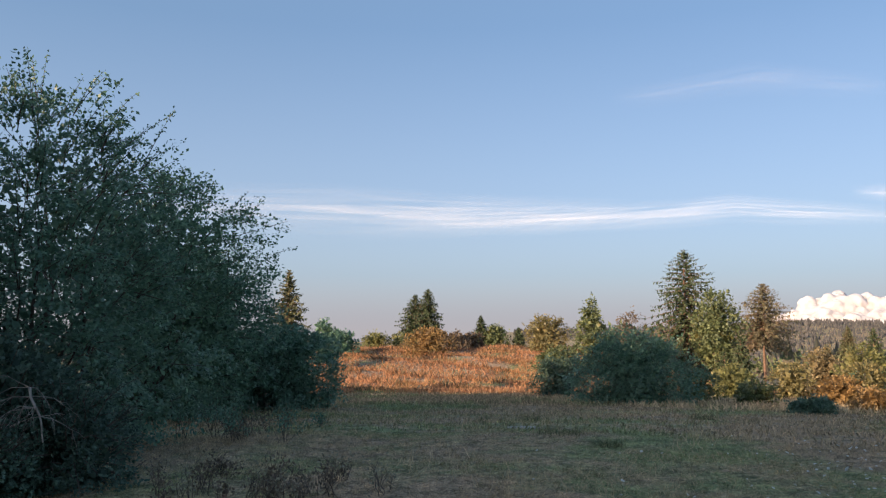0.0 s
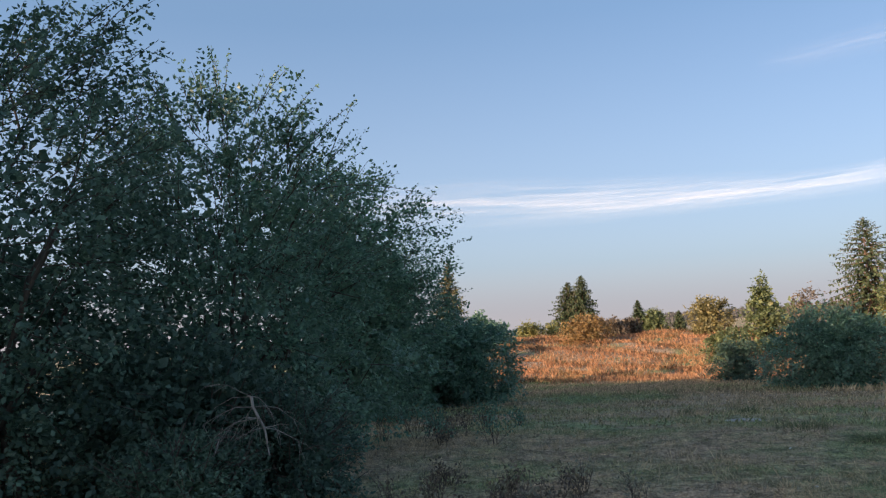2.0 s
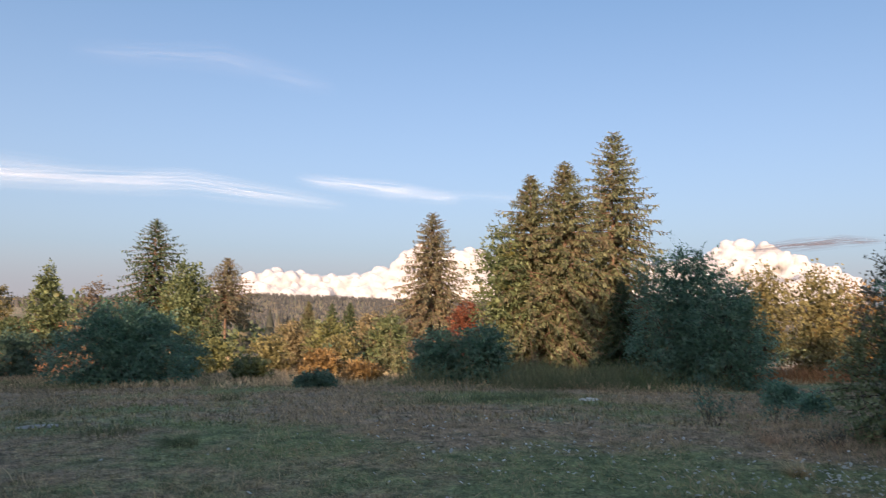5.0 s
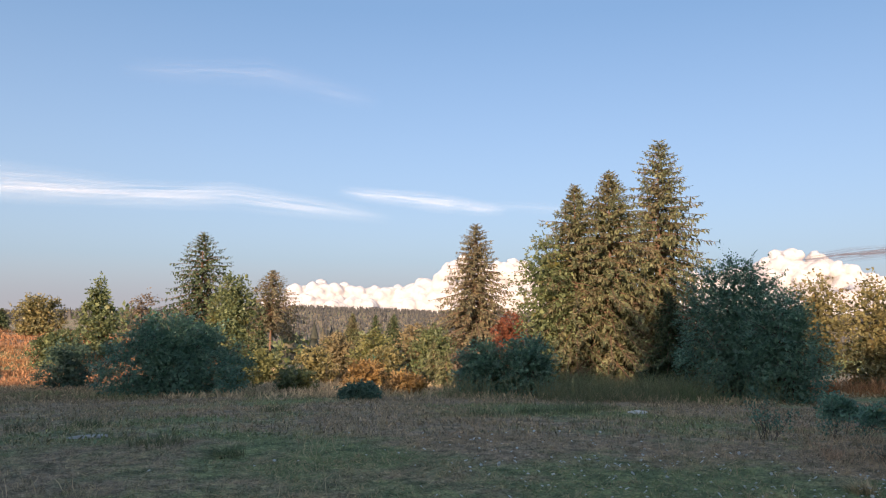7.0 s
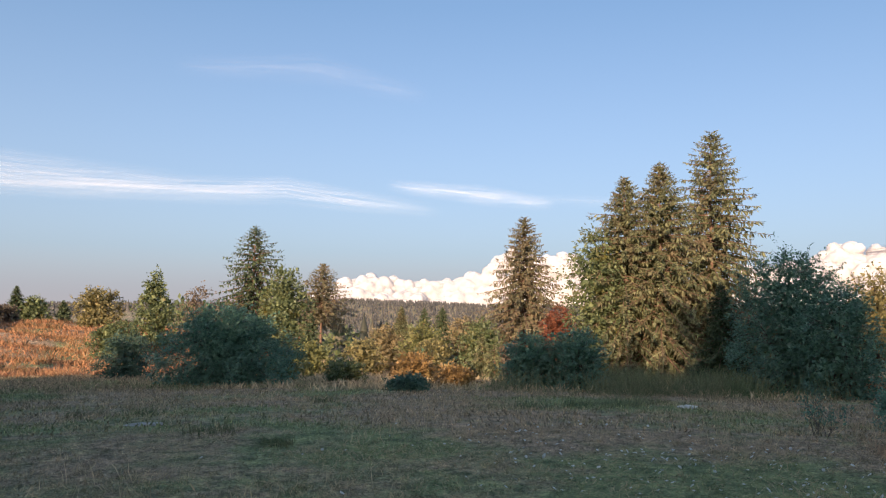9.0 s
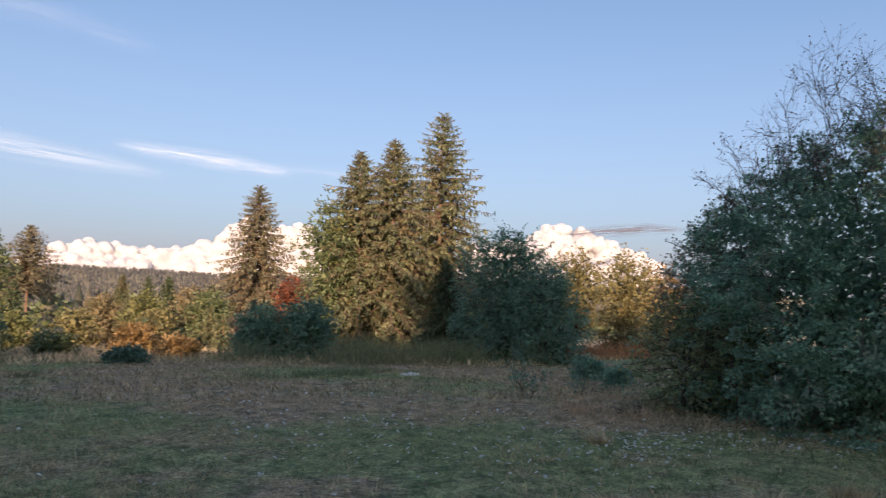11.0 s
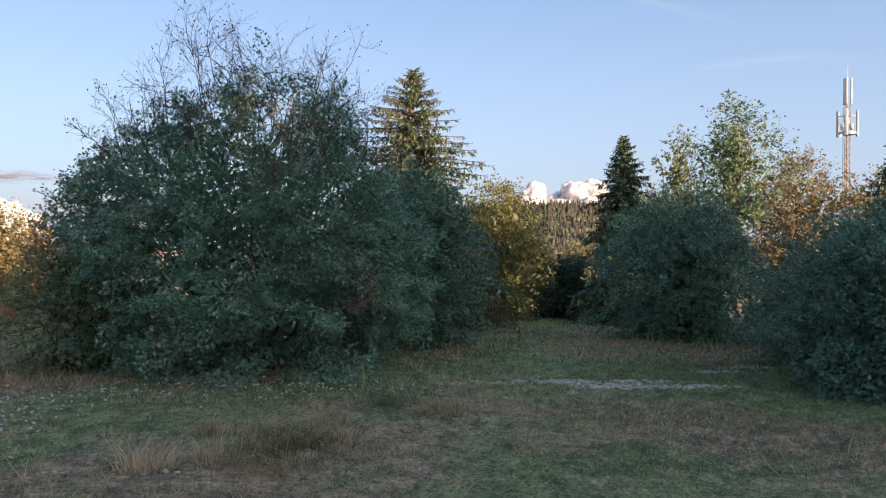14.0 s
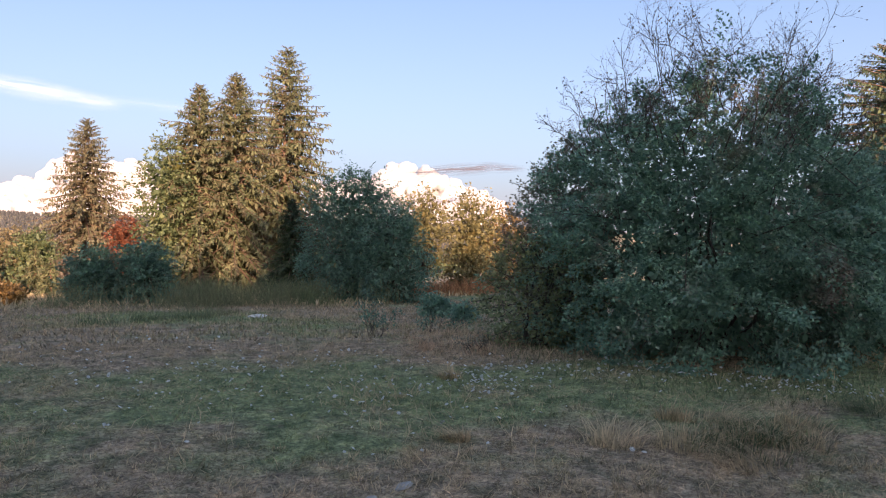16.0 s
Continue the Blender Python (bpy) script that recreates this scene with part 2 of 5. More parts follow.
def cloud_material():
    m, nt, bsdf = material("cloud")
    bsdf.inputs["Base Color"].default_value = (0.47, 0.455, 0.46, 1)
    bsdf.inputs["Roughness"].default_value = 1.0
    bsdf.inputs["Specular IOR Level"].default_value = 0.0
    bsdf.inputs["Subsurface Weight"].default_value = 1.0
    bsdf.inputs["Subsurface Radius"].default_value = (1.0, 1.0, 1.0)
    bsdf.inputs["Subsurface Scale"].default_value = 70.0
    return m


CLOUD = cloud_material()


# ---- mesh helpers ----
def mesh_of(name, verts, faces, mat, smooth=False):
    verts, faces = np.asarray(verts, np.float32), np.asarray(faces, np.int32)
    me = bpy.data.meshes.new(name)
    m, k = faces.shape
    me.vertices.add(len(verts))
    me.vertices.foreach_set("co", verts.ravel())
    me.loops.add(m * k)
    me.loops.foreach_set("vertex_index", faces.ravel())
    me.polygons.add(m)
    me.polygons.foreach_set("loop_start", np.arange(0, m * k, k, dtype=np.int32))
    if smooth:
        me.polygons.foreach_set("use_smooth", np.ones(m, bool))
    me.update(calc_edges=True)
    me.materials.append(mat)
    return me


def part(name, mesh, parent, label=""):
    ob = new(name, mesh)
    ob.parent = parent
    return tagged(ob, label)


def thing(name, x, y, label, category, group="", kind=""):
    ob = new(name)
    ob.empty_display_size = 0.1
    ob.location = (x, y, ground_z(x, y))
    return tagged(ob, label, category, group, kind)


class Soup:
    """Quads gathered for one mesh."""

    def __init__(self):
        self.v, self.f, self.n = [], [], 0

    def add(self, v, f):
        self.v.append(np.asarray(v, float))
        self.f.append(np.asarray(f, int) + self.n)
        self.n += len(v)

    def mesh(self, name, mat, smooth=False):
        return mesh_of(name, np.concatenate(self.v), np.concatenate(self.f), mat, smooth)

    def tube(self, points, radii, sides=5):
        pts = np.asarray(points, float)
        d = np.gradient(pts, axis=0)
        d /= np.linalg.norm(d, axis=1)[:, None] + 1e-9
        ref = np.where(np.abs(d[:, 2:3]) > 0.9, np.array([[1.0, 0, 0]]), np.array([[0, 0, 1.0]]))
        a = np.cross(d, ref)
        a /= np.linalg.norm(a, axis=1)[:, None] + 1e-9
        b = np.cross(d, a)
        ang = np.arange(sides) * 2 * np.pi / sides
        rad = np.asarray(radii, float)[:, None, None]
        ring = pts[:, None] + rad * (np.cos(ang)[None, :, None] * a[:, None] + np.sin(ang)[None, :, None] * b[:, None])
        n = len(pts)
        i, j = np.meshgrid(np.arange(n - 1), np.arange(sides), indexing="ij")
        k = (j + 1) % sides
        f = np.stack([i * sides + j, i * sides + k, (i + 1) * sides + k, (i + 1) * sides + j], -1).reshape(-1, 4)
        self.add(ring.reshape(-1, 3), f)

    def box(self, cx, cy, cz, sx, sy, sz):
        v = [(cx + a * sx / 2, cy + b * sy / 2, cz + c * sz / 2) for a in (-1, 1) for b in (-1, 1) for c in (-1, 1)]
        self.add(v, [(0, 1, 3, 2), (4, 6, 7, 5), (0, 4, 5, 1), (2, 3, 7, 6), (0, 2, 6, 4), (1, 5, 7, 3)])

    def blades(self, p, axis, length, width, rng, bend=0.12, face=None):
        """Leaf-shaped quads: root p, direction axis, one length and width each."""
        n = len(p)
        axis = axis / (np.linalg.norm(axis, axis=1)[:, None] + 1e-9)
        side = np.cross(axis, rng.normal(size=(n, 3)) if face is None else face + 0.45 * rng.normal(size=(n, 3)))
        side /= np.linalg.norm(side, axis=1)[:, None] + 1e-9
        nor = np.cross(axis, side)
        L, W = np.broadcast_to(length, n)[:, None], np.broadcast_to(width, n)[:, None]
        mid = p + axis * L * 0.45 + nor * L * bend
        v = np.stack([p, mid + side * W / 2, p + axis * L, mid - side * W / 2], 1).reshape(-1, 3)
        self.add(v, np.arange(4 * n).reshape(n, 4))


def unit(v):
    return v / (np.linalg.norm(v, axis=-1, keepdims=True) + 1e-9)


def lumps(p, freq, seed):
    """Smooth noise in -1..1 at every point."""
    return np.array([noise.noise(Vector(q * freq) + Vector((seed * 7.3, seed * 3.1, 0))) for q in p])


# ---- ground ----
def step(a, b, x):
    t = np.clip((x - a) / (b - a), 0, 1)
    return t * t * (3 - 2 * t)


def ground_z(x, y):
    r, az = np.hypot(x, y), np.degrees(np.arctan2(x, y))
    fall = 0.056 * (1 - 0.55 * step(50, 68, az))
    z = np.maximum(-fall * np.maximum(0, r - 13), -2.8)
    z = z + 2.4 * step(47, 88, r) * (1 - step(8, 24, np.abs(az)))
    z = z * (1 - step(100, 150, np.abs(az)))
    z = z - 0.012 * np.maximum(0, r - 110) * (1 - step(6, 12, az)) * step(-60, -30, az)
    # a shallow valley beyond the field, and the wooded ridge across it
    z = z - 0.045 * (np.clip(r, 72, 600) - 72) * step(10, 18, az) * (1 - step(70, 90, az))
    crest = np.interp(az, (-5, 5, 13.5, 19, 24.5, 30, 34, 60, 80, 95), (0, 0, 1, 11, 16, 13, 9, 8, 6, 0))
    s = step(650, 1450, r) * step(-5, 5, az) * (1 - step(80, 95, az))
    z = z * (1 - s) + crest * s
    z = z + 39 * np.exp(-((x - 591) ** 2 + (y + 101) ** 2) / (2 * 82.0 ** 2))
    z = z + 0.24 * np.sin(0.75 * r + 0.5 * x + 1.5 * np.sin(0.11 * x)) * step(46, 56, r) * (1 - step(90, 110, r)) * (1 - step(10, 26, np.abs(az)))
    hum = 0.02 * np.sin(2.1 * x + 0.7 * y) * np.sin(1.7 * y - 0.6 * x) + 0.025 * np.sin(0.9 * x - 1.3 * y + 1) * np.sin(0.5 * x + 0.8 * y)
    return z + hum + 0.10 * step(25, 60, r) * np.sin(0.35 * x + 0.2 * y) * np.sin(0.3 * y)


def build_ground():
    rings = np.concatenate([[0.0], np.arange(0.15, 30, 0.26), np.geomspace(30, 4900, 110)])
    na = 400
    az = np.arange(na) * 2 * np.pi / na
    R, A = np.meshgrid(rings, az, indexing="ij")
    x, y = R * np.sin(A), R * np.cos(A)
    v = np.stack([x, y, ground_z(x, y)], -1).reshape(-1, 3)
    n = len(rings)
    i, j = np.meshgrid(np.arange(n - 1), np.arange(na), indexing="ij")
    k = (j + 1) % na
    f = np.stack([i * na + j, i * na + k, (i + 1) * na + k, (i + 1) * na + j], -1).reshape(-1, 4)
    me = mesh_of("ground", v, f, GROUND, True)
    ob = new("ground", me)
    tagged(ob, "dry autumn meadow of short green and brown grass", "meadow", kind="structure")


build_ground()


# ---- plants ----
def profile(shape, u):
    if shape == "bush":
        return np.where(u < 0.36, 0.80 + 0.20 * u / 0.36, np.sqrt(np.maximum(0, 1 - ((u - 0.36) / 0.64) ** 2)))
    if shape == "flat":
        return np.where(u < 0.3, 0.86 + 0.14 * u / 0.3, np.maximum(0, 1 - (np.maximum(u - 0.3, 0) / 0.7) ** 3) ** 0.6)
    if shape == "cone":
        return np.maximum(0, (1 - u)) ** 0.75 * np.where(u < 0.12, 0.7 + 2.5 * u, 1.0)
    if shape == "dome":
        return np.sqrt(np.maximum(0, 1 - u ** 2.2))
    if shape == "high":
        v = np.clip((u - 0.45) / 0.55, 0, 1)
        return np.sin(np.pi * v ** 0.8) ** 0.6
    v = np.clip((u - 0.22) / 0.78, 0, 1)
    return np.sin(np.pi * v ** 0.85) ** 0.7


def leafy_crown(rng, shape, h, r, leaf, n_leaves, seed, depth=0.6, rough=0.28, shoots=0.05, gap=-0.35, core=0.12, thin=0.0):
    """Flat leafy sprays in overlapping layers round an uneven crown, and larger shaded leaves inside."""
    n_leaves, leaf = int(n_leaves * 0.54), leaf * 1.22
    sl = float(np.clip(0.13 * r + 0.075 * h ** 0.7, 0.18, 1.1))
    low = {"tree": 0.22, "high": 0.45}.get(shape, 0.0)
    n = int(max(40, min(12.5 * r * h * (1 - low) / (0.45 * sl * sl), n_leaves / 8)))
    u = low + (1 - low) * rng.random(5 * n) ** 0.92
    f = profile(shape, u)
    ok = rng.random(5 * n) < 0.10 + 0.90 * f
    u, f = u[ok][:n], f[ok][:n]
    n = len(u)
    th = rng.random(n) * 2 * np.pi
    at = np.stack([np.cos(th), np.sin(th), u * h / r], -1)
    wob = lumps(at, 1.4, seed) + 0.45 * lumps(at, 3.7, seed + 3)
    rr = np.maximum(r * f * (1 + rough * 1.2 * wob) * (1 - depth * rng.random(n) ** 2.2) - sl * 0.5, 0)
    p = np.stack([rr * np.cos(th), rr * np.sin(th), np.maximum(u * h * (1 + 0.06 * wob) - sl * 0.25, 0.04)], -1)
    out = np.stack([np.cos(th), np.sin(th), np.zeros(n)], -1)
    d = unit(out + np.stack([np.zeros(n), np.zeros(n), (u - 0.42) * 1.7], -1) + 0.42 * rng.normal(size=(n, 3)))
    keep = lumps(p, 1.1 / max(0.5, r * 0.45), seed + 9) > gap - 0.5 * rng.random(n)
    keep &= rng.random(n) > thin * np.clip((p[:, 2] / h - 0.58) / 0.2, 0, 1)
    p, d, out = p[keep], d[keep], out[keep]
    n = len(p)
    per = max(6, n_leaves // n)
    ln = sl * (0.6 + 0.8 * rng.random(n))
    wide = 0.34 + 0.16 * rng.random(n)
    long = rng.random(n) < shoots
    ln[long] *= 1.5
    wide[long] *= 0.35
    d[long] = unit(d[long] + np.array([0, 0, 0.6]))
    side = unit(np.cross(d, np.array([0, 0, 1.0]) + 0.35 * rng.normal(size=(n, 3))))
    up = np.cross(side, d)
    a = rng.random((n, per)) ** 0.8
    b = (rng.random((n, per)) * 2 - 1)
    w = b * wide[:, None] * np.sin(np.pi * np.clip(0.12 + 0.83 * a, 0, 1)) ** 0.8
    q = p[:, None] + d[:, None] * (ln[:, None] * a)[..., None] + side[:, None] * (ln[:, None] * w)[..., None]
    q += up[:, None] * (ln[:, None] * (-0.22 * a ** 2 - 0.55 * w ** 2 + 0.07 * rng.normal(size=(n, per))))[..., None]
    q += rng.normal(size=(n, per, 3)) * leaf * 0.3
    ax = unit(d[:, None] * 0.6 + side[:, None] * (np.sign(b) * 0.6)[..., None] + rng.normal(size=(n, per, 3)) * 0.5 + np.array([0, 0, -0.2]))
    q, ax = q.reshape(-1, 3), ax.reshape(-1, 3)
    q[:, 2] = np.maximum(q[:, 2], 0.03)
    crown = Soup()
    L = leaf * (0.65 + 0.7 * rng.random(len(q)))
    crown.blades(q, ax, L, L * 0.62, rng, 0.12, np.repeat(up + 0.25 * out, per, 0))
    if core:
        k = int(n_leaves * core)
        inner = p[rng.integers(0, n, k)] * np.array([0.72, 0.72, 0.9]) * (0.4 + 0.6 * rng.random(k) ** 0.5)[:, None] + rng.normal(size=(k, 3)) * leaf
        inner[:, 2] = np.maximum(p[rng.integers(0, n, k), 2] * 0.88, 0.05)
        u2 = inner[:, 2] / h
        lim = np.maximum(profile(shape, np.clip(u2, 0, 1)) * r * 0.72, 0.02)
        rad = np.hypot(inner[:, 0], inner[:, 1])
        inner[:, :2] *= np.minimum(1, lim / (rad + 1e-6))[:, None]
        crown.blades(inner, rng.normal(size=(k, 3)), leaf * 2.4, leaf * 1.7, rng)
    return crown, p, d, ln


def limbs(rng, ob, targets, base_spread, r0, bark, sides=5):
    for q in targets:
        b = np.array([*(rng.normal(size=2) * base_spread), -0.05])
        mid = b * 0.45 + q * 0.55 + rng.normal(size=3) * 0.08 * np.linalg.norm(q)
        mid[2] = q[2] * 0.52
        t = np.linspace(0, 1, 7)[:, None]
        pts = b * (1 - t) ** 2 + 2 * mid * t * (1 - t) + q * t ** 2
        pts[1:-1] += rng.normal(size=(5, 3)) * 0.02 * np.linalg.norm(q)
        wood = Soup()
        wood.tube(pts, np.linspace(r0 * (0.7 + 0.5 * rng.random()), r0 * 0.15, 7), sides)
        part("stem", wood.mesh("stem", bark, True), ob)


def twig_tree(rng, wood, p, d, length, radius, depth, lift=0.11, spread=0.58, crook=0.2):
    """A leafless branching spray; gives back its tips."""
    k = 4 if depth > 1 else 3
    pts = [p]
    for i in range(k):
        d = unit(d + rng.normal(size=3) * crook + np.array([0, 0, lift]))
        pts.append(pts[-1] + d * length / k)
    wood.tube(pts, np.linspace(radius, radius * 0.45, k + 1), 3)
    tips = [(pts[-1], d)]
    if depth:
        for i in range(rng.integers(3, 6)):
            s = pts[rng.integers(1, k + 1)]
            tips += twig_tree(rng, wood, s, unit(d + rng.normal(size=3) * spread), length * (0.42 + 0.25 * rng.random()), radius * 0.55, depth - 1, lift, spread, crook)
    return tips


def shrub(name, x, y, h, r, mat, label, category="bush", shape="bush", leaf=0.07, n=20000, seed=1, stems=9, depth=0.6, rough=0.28,
          shoots=0.05, gap=-0.35, stretch=1.0, bark=None, bare=0, group="", turn=0.0, twigs=0.18, stem_r=0.035, core=0.12, thin=0.0, sprays=0, reach=0.7):
    rng = np.random.default_rng(seed)
    ob = thing(name, x, y, label, category, group)
    crown, p, d, ln = leafy_crown(rng, shape, h, r, leaf, n, seed, depth, rough, shoots, gap, core, thin)
    wood = Soup()
    high = np.argsort(-p[:, 2])[: max(20, len(p) // 2)]
    bark = bark or BARK
    limbs(rng, ob, p[rng.choice(high, stems)] * np.array([0.8, 0.8, 0.92]), 0.12 * r, stem_r * max(1, h / 4), bark)
    for i in rng.choice(len(p), int(len(p) * twigs), replace=False):
        wood.tube([p[i] - d[i] * ln[i] * 0.8, p[i] + d[i] * ln[i] * 0.3, p[i] + d[i] * ln[i]], [0.009, 0.006, 0.003], 3)
    upper = np.flatnonzero(p[:, 2] > 0.42 * h)
    for i in rng.choice(upper, sprays):
        a = unit(d[i] * 0.6 + np.array([p[i, 0] / r, p[i, 1] / r, 0.9]) + rng.normal(size=3) * 0.25)
        long, t = reach * (0.45 + 0.9 * rng.random() ** 2), np.linspace(0, 1, 6)[:, None]
        line = p[i] + a * t * long + np.array([a[0] * 0.25, a[1] * 0.25, -0.38]) * t ** 2 * long * rng.random()
        wood.tube(line, [0.009, 0.008, 0.006, 0.005, 0.004, 0.002], 3)
        m = int(34 * long)
        q = 0.15 + 0.85 * rng.random(m)
        at = np.stack([np.interp(q, t[:, 0], line[:, c]) for c in range(3)], -1) + rng.normal(size=(m, 3)) * leaf * 0.35
        crown.blades(at, a * 0.5 + rng.normal(size=(m, 3)) * 0.8, leaf * (0.7 + 0.6 * rng.random(m)), leaf * 0.55, rng, 0.12)
    tagged(part("twig_work", wood.mesh("twig_work", bark), ob), kind="stuff")
    part("foliage", crown.mesh("foliage", mat), ob)
    if bare:
        top = Soup()
        dry = Soup()
        for i in range(bare):
            th = rng.random() * 2 * np.pi
            rad = r * 0.82 * math.sqrt(rng.random())
            zz = h * (0.80 + 0.06 * rng.random()) * (1 - 0.32 * (rad / r) ** 2)
            b = np.array([rad * math.cos(th), rad * math.sin(th), zz])
            up = unit(np.array([b[0] * 0.30, b[1] * 0.30, 1.0]) + rng.normal(size=3) * 0.22)
            tips = twig_tree(rng, top, b, up, h * (0.21 + 0.10 * rng.random()) * (1.2 - 0.8 * rad / r), 0.011, 3, 0.05, 0.60, 0.22)
            for q, dd in tips:
                if rng.random() < 0.45:
                    dry.blades(q[None], unit(dd + rng.normal(size=3) * 0.5)[None], 0.038, 0.022, rng)
        tagged(part("bare_top", top.mesh("bare_top", bark), ob, "leafless grey twigs"), kind="stuff")
        tagged(part("dry_leafage", dry.mesh("dry_leafage", PURPLE), ob), kind="stuff")
    ob.matrix_basis = Matrix.Translation(ob.location) @ Matrix.Rotation(radians(turn), 4, "Z") @ Matrix.Diagonal((stretch, 1, 1, 1))
    return ob


def broadleaf(name, x, y, h, r, mat, label, leaf=0.12, n=9000, seed=1, shape="tree", bark=None, depth=0.75, rough=0.35, gap=-0.3, trunk=None, lean=0.0, group=""):
    rng = np.random.default_rng(seed)
    ob = thing(name, x, y, label, "tree", group)
    crown, p, d, ln = leafy_crown(rng, shape, h, r, leaf, n, seed, depth, rough, 0.08, gap)
    tr = trunk or 0.02 + 0.014 * h
    t = np.linspace(0, 1, 8)
    line = np.stack([lean * t * h + 0.02 * h * np.sin(t * 5 + seed), 0.02 * h * np.sin(t * 4 + seed * 2), -0.1 + t * h * 0.86], -1)
    stem = Soup()
    stem.tube(line, tr * (1 - t) ** 0.8 + 0.012, 7)
    part("trunk", stem.mesh("trunk", bark or BARK, True), ob)
    for i in rng.choice(len(p), 16):
        wood = Soup()
        s = line[np.searchsorted(line[:, 2], p[i, 2] * 0.62).clip(1, 7)]
        m = (s + p[i]) / 2 + rng.normal(size=3) * 0.04 * h
        wood.tube([s, m, p[i]], [tr * 0.32, tr * 0.2, tr * 0.07], 4)
        part("branch", wood.mesh("branch", bark or BARK), ob)
    part("crown", crown.mesh("crown", mat), ob)
    return ob


def spruce_tree(name, x, y, h, r, mat, label, seed=1, spray=1.0, bole=0.03, density=32, droop=1.0, bark=None, group="", twig=None, power=0.62):
    """A spruce: whorls of drooping branches, each hung with flat sprays of needles."""
    rng = np.random.default_rng(seed)
    ob = thing(name, x, y, label, "tree", group)
    stem = Soup()
    t = np.linspace(0, 1, 9)
    tr = 0.05 + 0.011 * h
    stem.tube(np.stack([0.01 * h * np.sin(t * 4 + seed), 0.01 * h * np.cos(t * 3 + seed), t * h * 0.985 - 0.1], -1), tr * (1 - t) + 0.01, 7)
    part("trunk", stem.mesh("trunk", bark or SPRUCE_BARK, True), ob)
    wood, needles = Soup(), Soup()
    nb = int(h * density * 1.35)
    hs = h * (bole + (1 - bole) * (np.arange(nb) + rng.random(nb)) / nb)
    hs = h * bole + (np.round((hs - h * bole) / (0.035 * h)) * 0.25 * 0.035 * h + (hs - h * bole) * 0.75)
    twig = twig or 0.17 + 0.014 * h
    P, A, L, W = [], [], [], []
    near = min(1.0, 30 / math.hypot(x, y), 0.45 + 0.08 * h)
    twig /= near ** 0.2
    uneven = 0.72 + 0.5 * rng.random(24)
    for i in range(nb):
        u = min(hs[i] / h, 0.995)
        th = i * 2.39996 + rng.normal() * 0.3
        lb = (r * min((1 - u) ** power, 1.75 * (1 - u)) * min(1.2, (0.66 + 0.62 * rng.random()) * uneven[int(th / (2 * np.pi) * 24) % 24]) + 0.05 * r) * (0.75 + 0.25 * step(0, 0.12, u))
        out = np.array([math.cos(th), math.sin(th), 0])
        e = (0.75 * u ** 2 - 0.12 - 0.15 * (1 - u)) * droop
        s = np.linspace(0, 1, 6)
        path = np.array([0, 0, hs[i]]) + out * (lb * s)[:, None] + np.array([0, 0, 1]) * (lb * (e * s - 0.34 * droop * s ** 2 + 0.14 * s ** 4))[:, None]
        wood.tube(path, np.linspace(0.010 * h * (1 - u) * 0.6 + 0.012, 0.006, 6), 3)
        m = int((9 + 18 * lb / max(r, 0.4) * spray) * near ** 0.8)
        for sgn in (-1, 1, 0, 0):
            q = np.sort(0.1 + 0.9 * rng.random(m))
            pts = np.stack([np.interp(q, s, path[:, c]) for c in range(3)], -1)
            side = np.cross(out, [0, 0, 1]) * sgn
            ax = out * (0.6 if sgn else 0.25) + side * 0.9 + np.array([0, 0, -0.22 if sgn else -1.0]) * (0.4 + 0.6 * (1 - u))
            P.append(pts)
            A.append(ax + rng.normal(size=(m, 3)) * 0.28)
            L.append(twig * (1.0 if sgn else 1.35) * (0.6 + 0.7 * rng.random(m)) * (1.15 - 0.45 * q) * (0.2 + 0.8 * (1 - u) ** 0.5))
        P.append(path[-1:]), A.append((out + np.array([0, 0, 0.25]))[None]), L.append(np.array([twig * (0.3 + 0.5 * (1 - u))]))
    for k in range(14):
        P.append(np.array([[0, 0, h * (0.93 + 0.07 * k / 14)]])), A.append(np.array([[math.cos(k * 2.4), math.sin(k * 2.4), 1.3]])), L.append(np.array([twig * 0.35]))
    P, A, L = np.concatenate(P), np.concatenate(A), np.concatenate(L)
    needles.blades(P, A, L, L * 0.27 / near ** 0.6, rng, 0.08)
    tagged(part("branch_work", wood.mesh("branch_work", bark or SPRUCE_BARK), ob), kind="stuff")
    part("needle_crown", needles.mesh("needle_crown", mat), ob)
    return ob


# ---- hedge beside the start ----
shrub("hedge_tree", -7.4, 8.2, 6.6, 2.05, HEDGE, "tall dark green hedge tree in shade", "tree", leaf=0.054, n=92000, seed=11, stems=14, shoots=0.16, gap=-0.28, core=0.02, thin=0.65, sprays=300, reach=0.9)
shrub("hedge_tree", -9.8, 9.8, 3.4, 2.6, HEDGE, "dark green tree deep in the hedge", "tree", leaf=0.09, n=32000, seed=17, stems=12, gap=-0.9)
shrub("hedge_tree", -5.9, 11.5, 5.05, 2.1, DARKBUSH, "tall dark green hawthorn with loose shoots", "tree", leaf=0.056, n=88000, seed=12, stems=16, shoots=0.22, rough=0.42, gap=-0.15, core=0.02, thin=0.5, sprays=420, reach=1.0)
shrub("hedge_tree", -6.5, 18.3, 5.6, 2.6, SUN_GILT_HEDGE, "hedge tree with low sun's gold put into its leaves", "tree", leaf=0.07, n=56000, seed=13, stems=12, rough=0.3, sprays=220, reach=0.8)
shrub("hedge_bush", -4.9, 23.8, 2.4, 2.0, DARKBUSH, "dark rounded bush at the end of the hedge", leaf=0.08, n=30000, seed=14)
shrub("hedge_bush", -6.5, 22.0, 4.4, 2.0, DARKBUSH, "dark hedge bush with a bare twig", leaf=0.075, n=36000, seed=15)
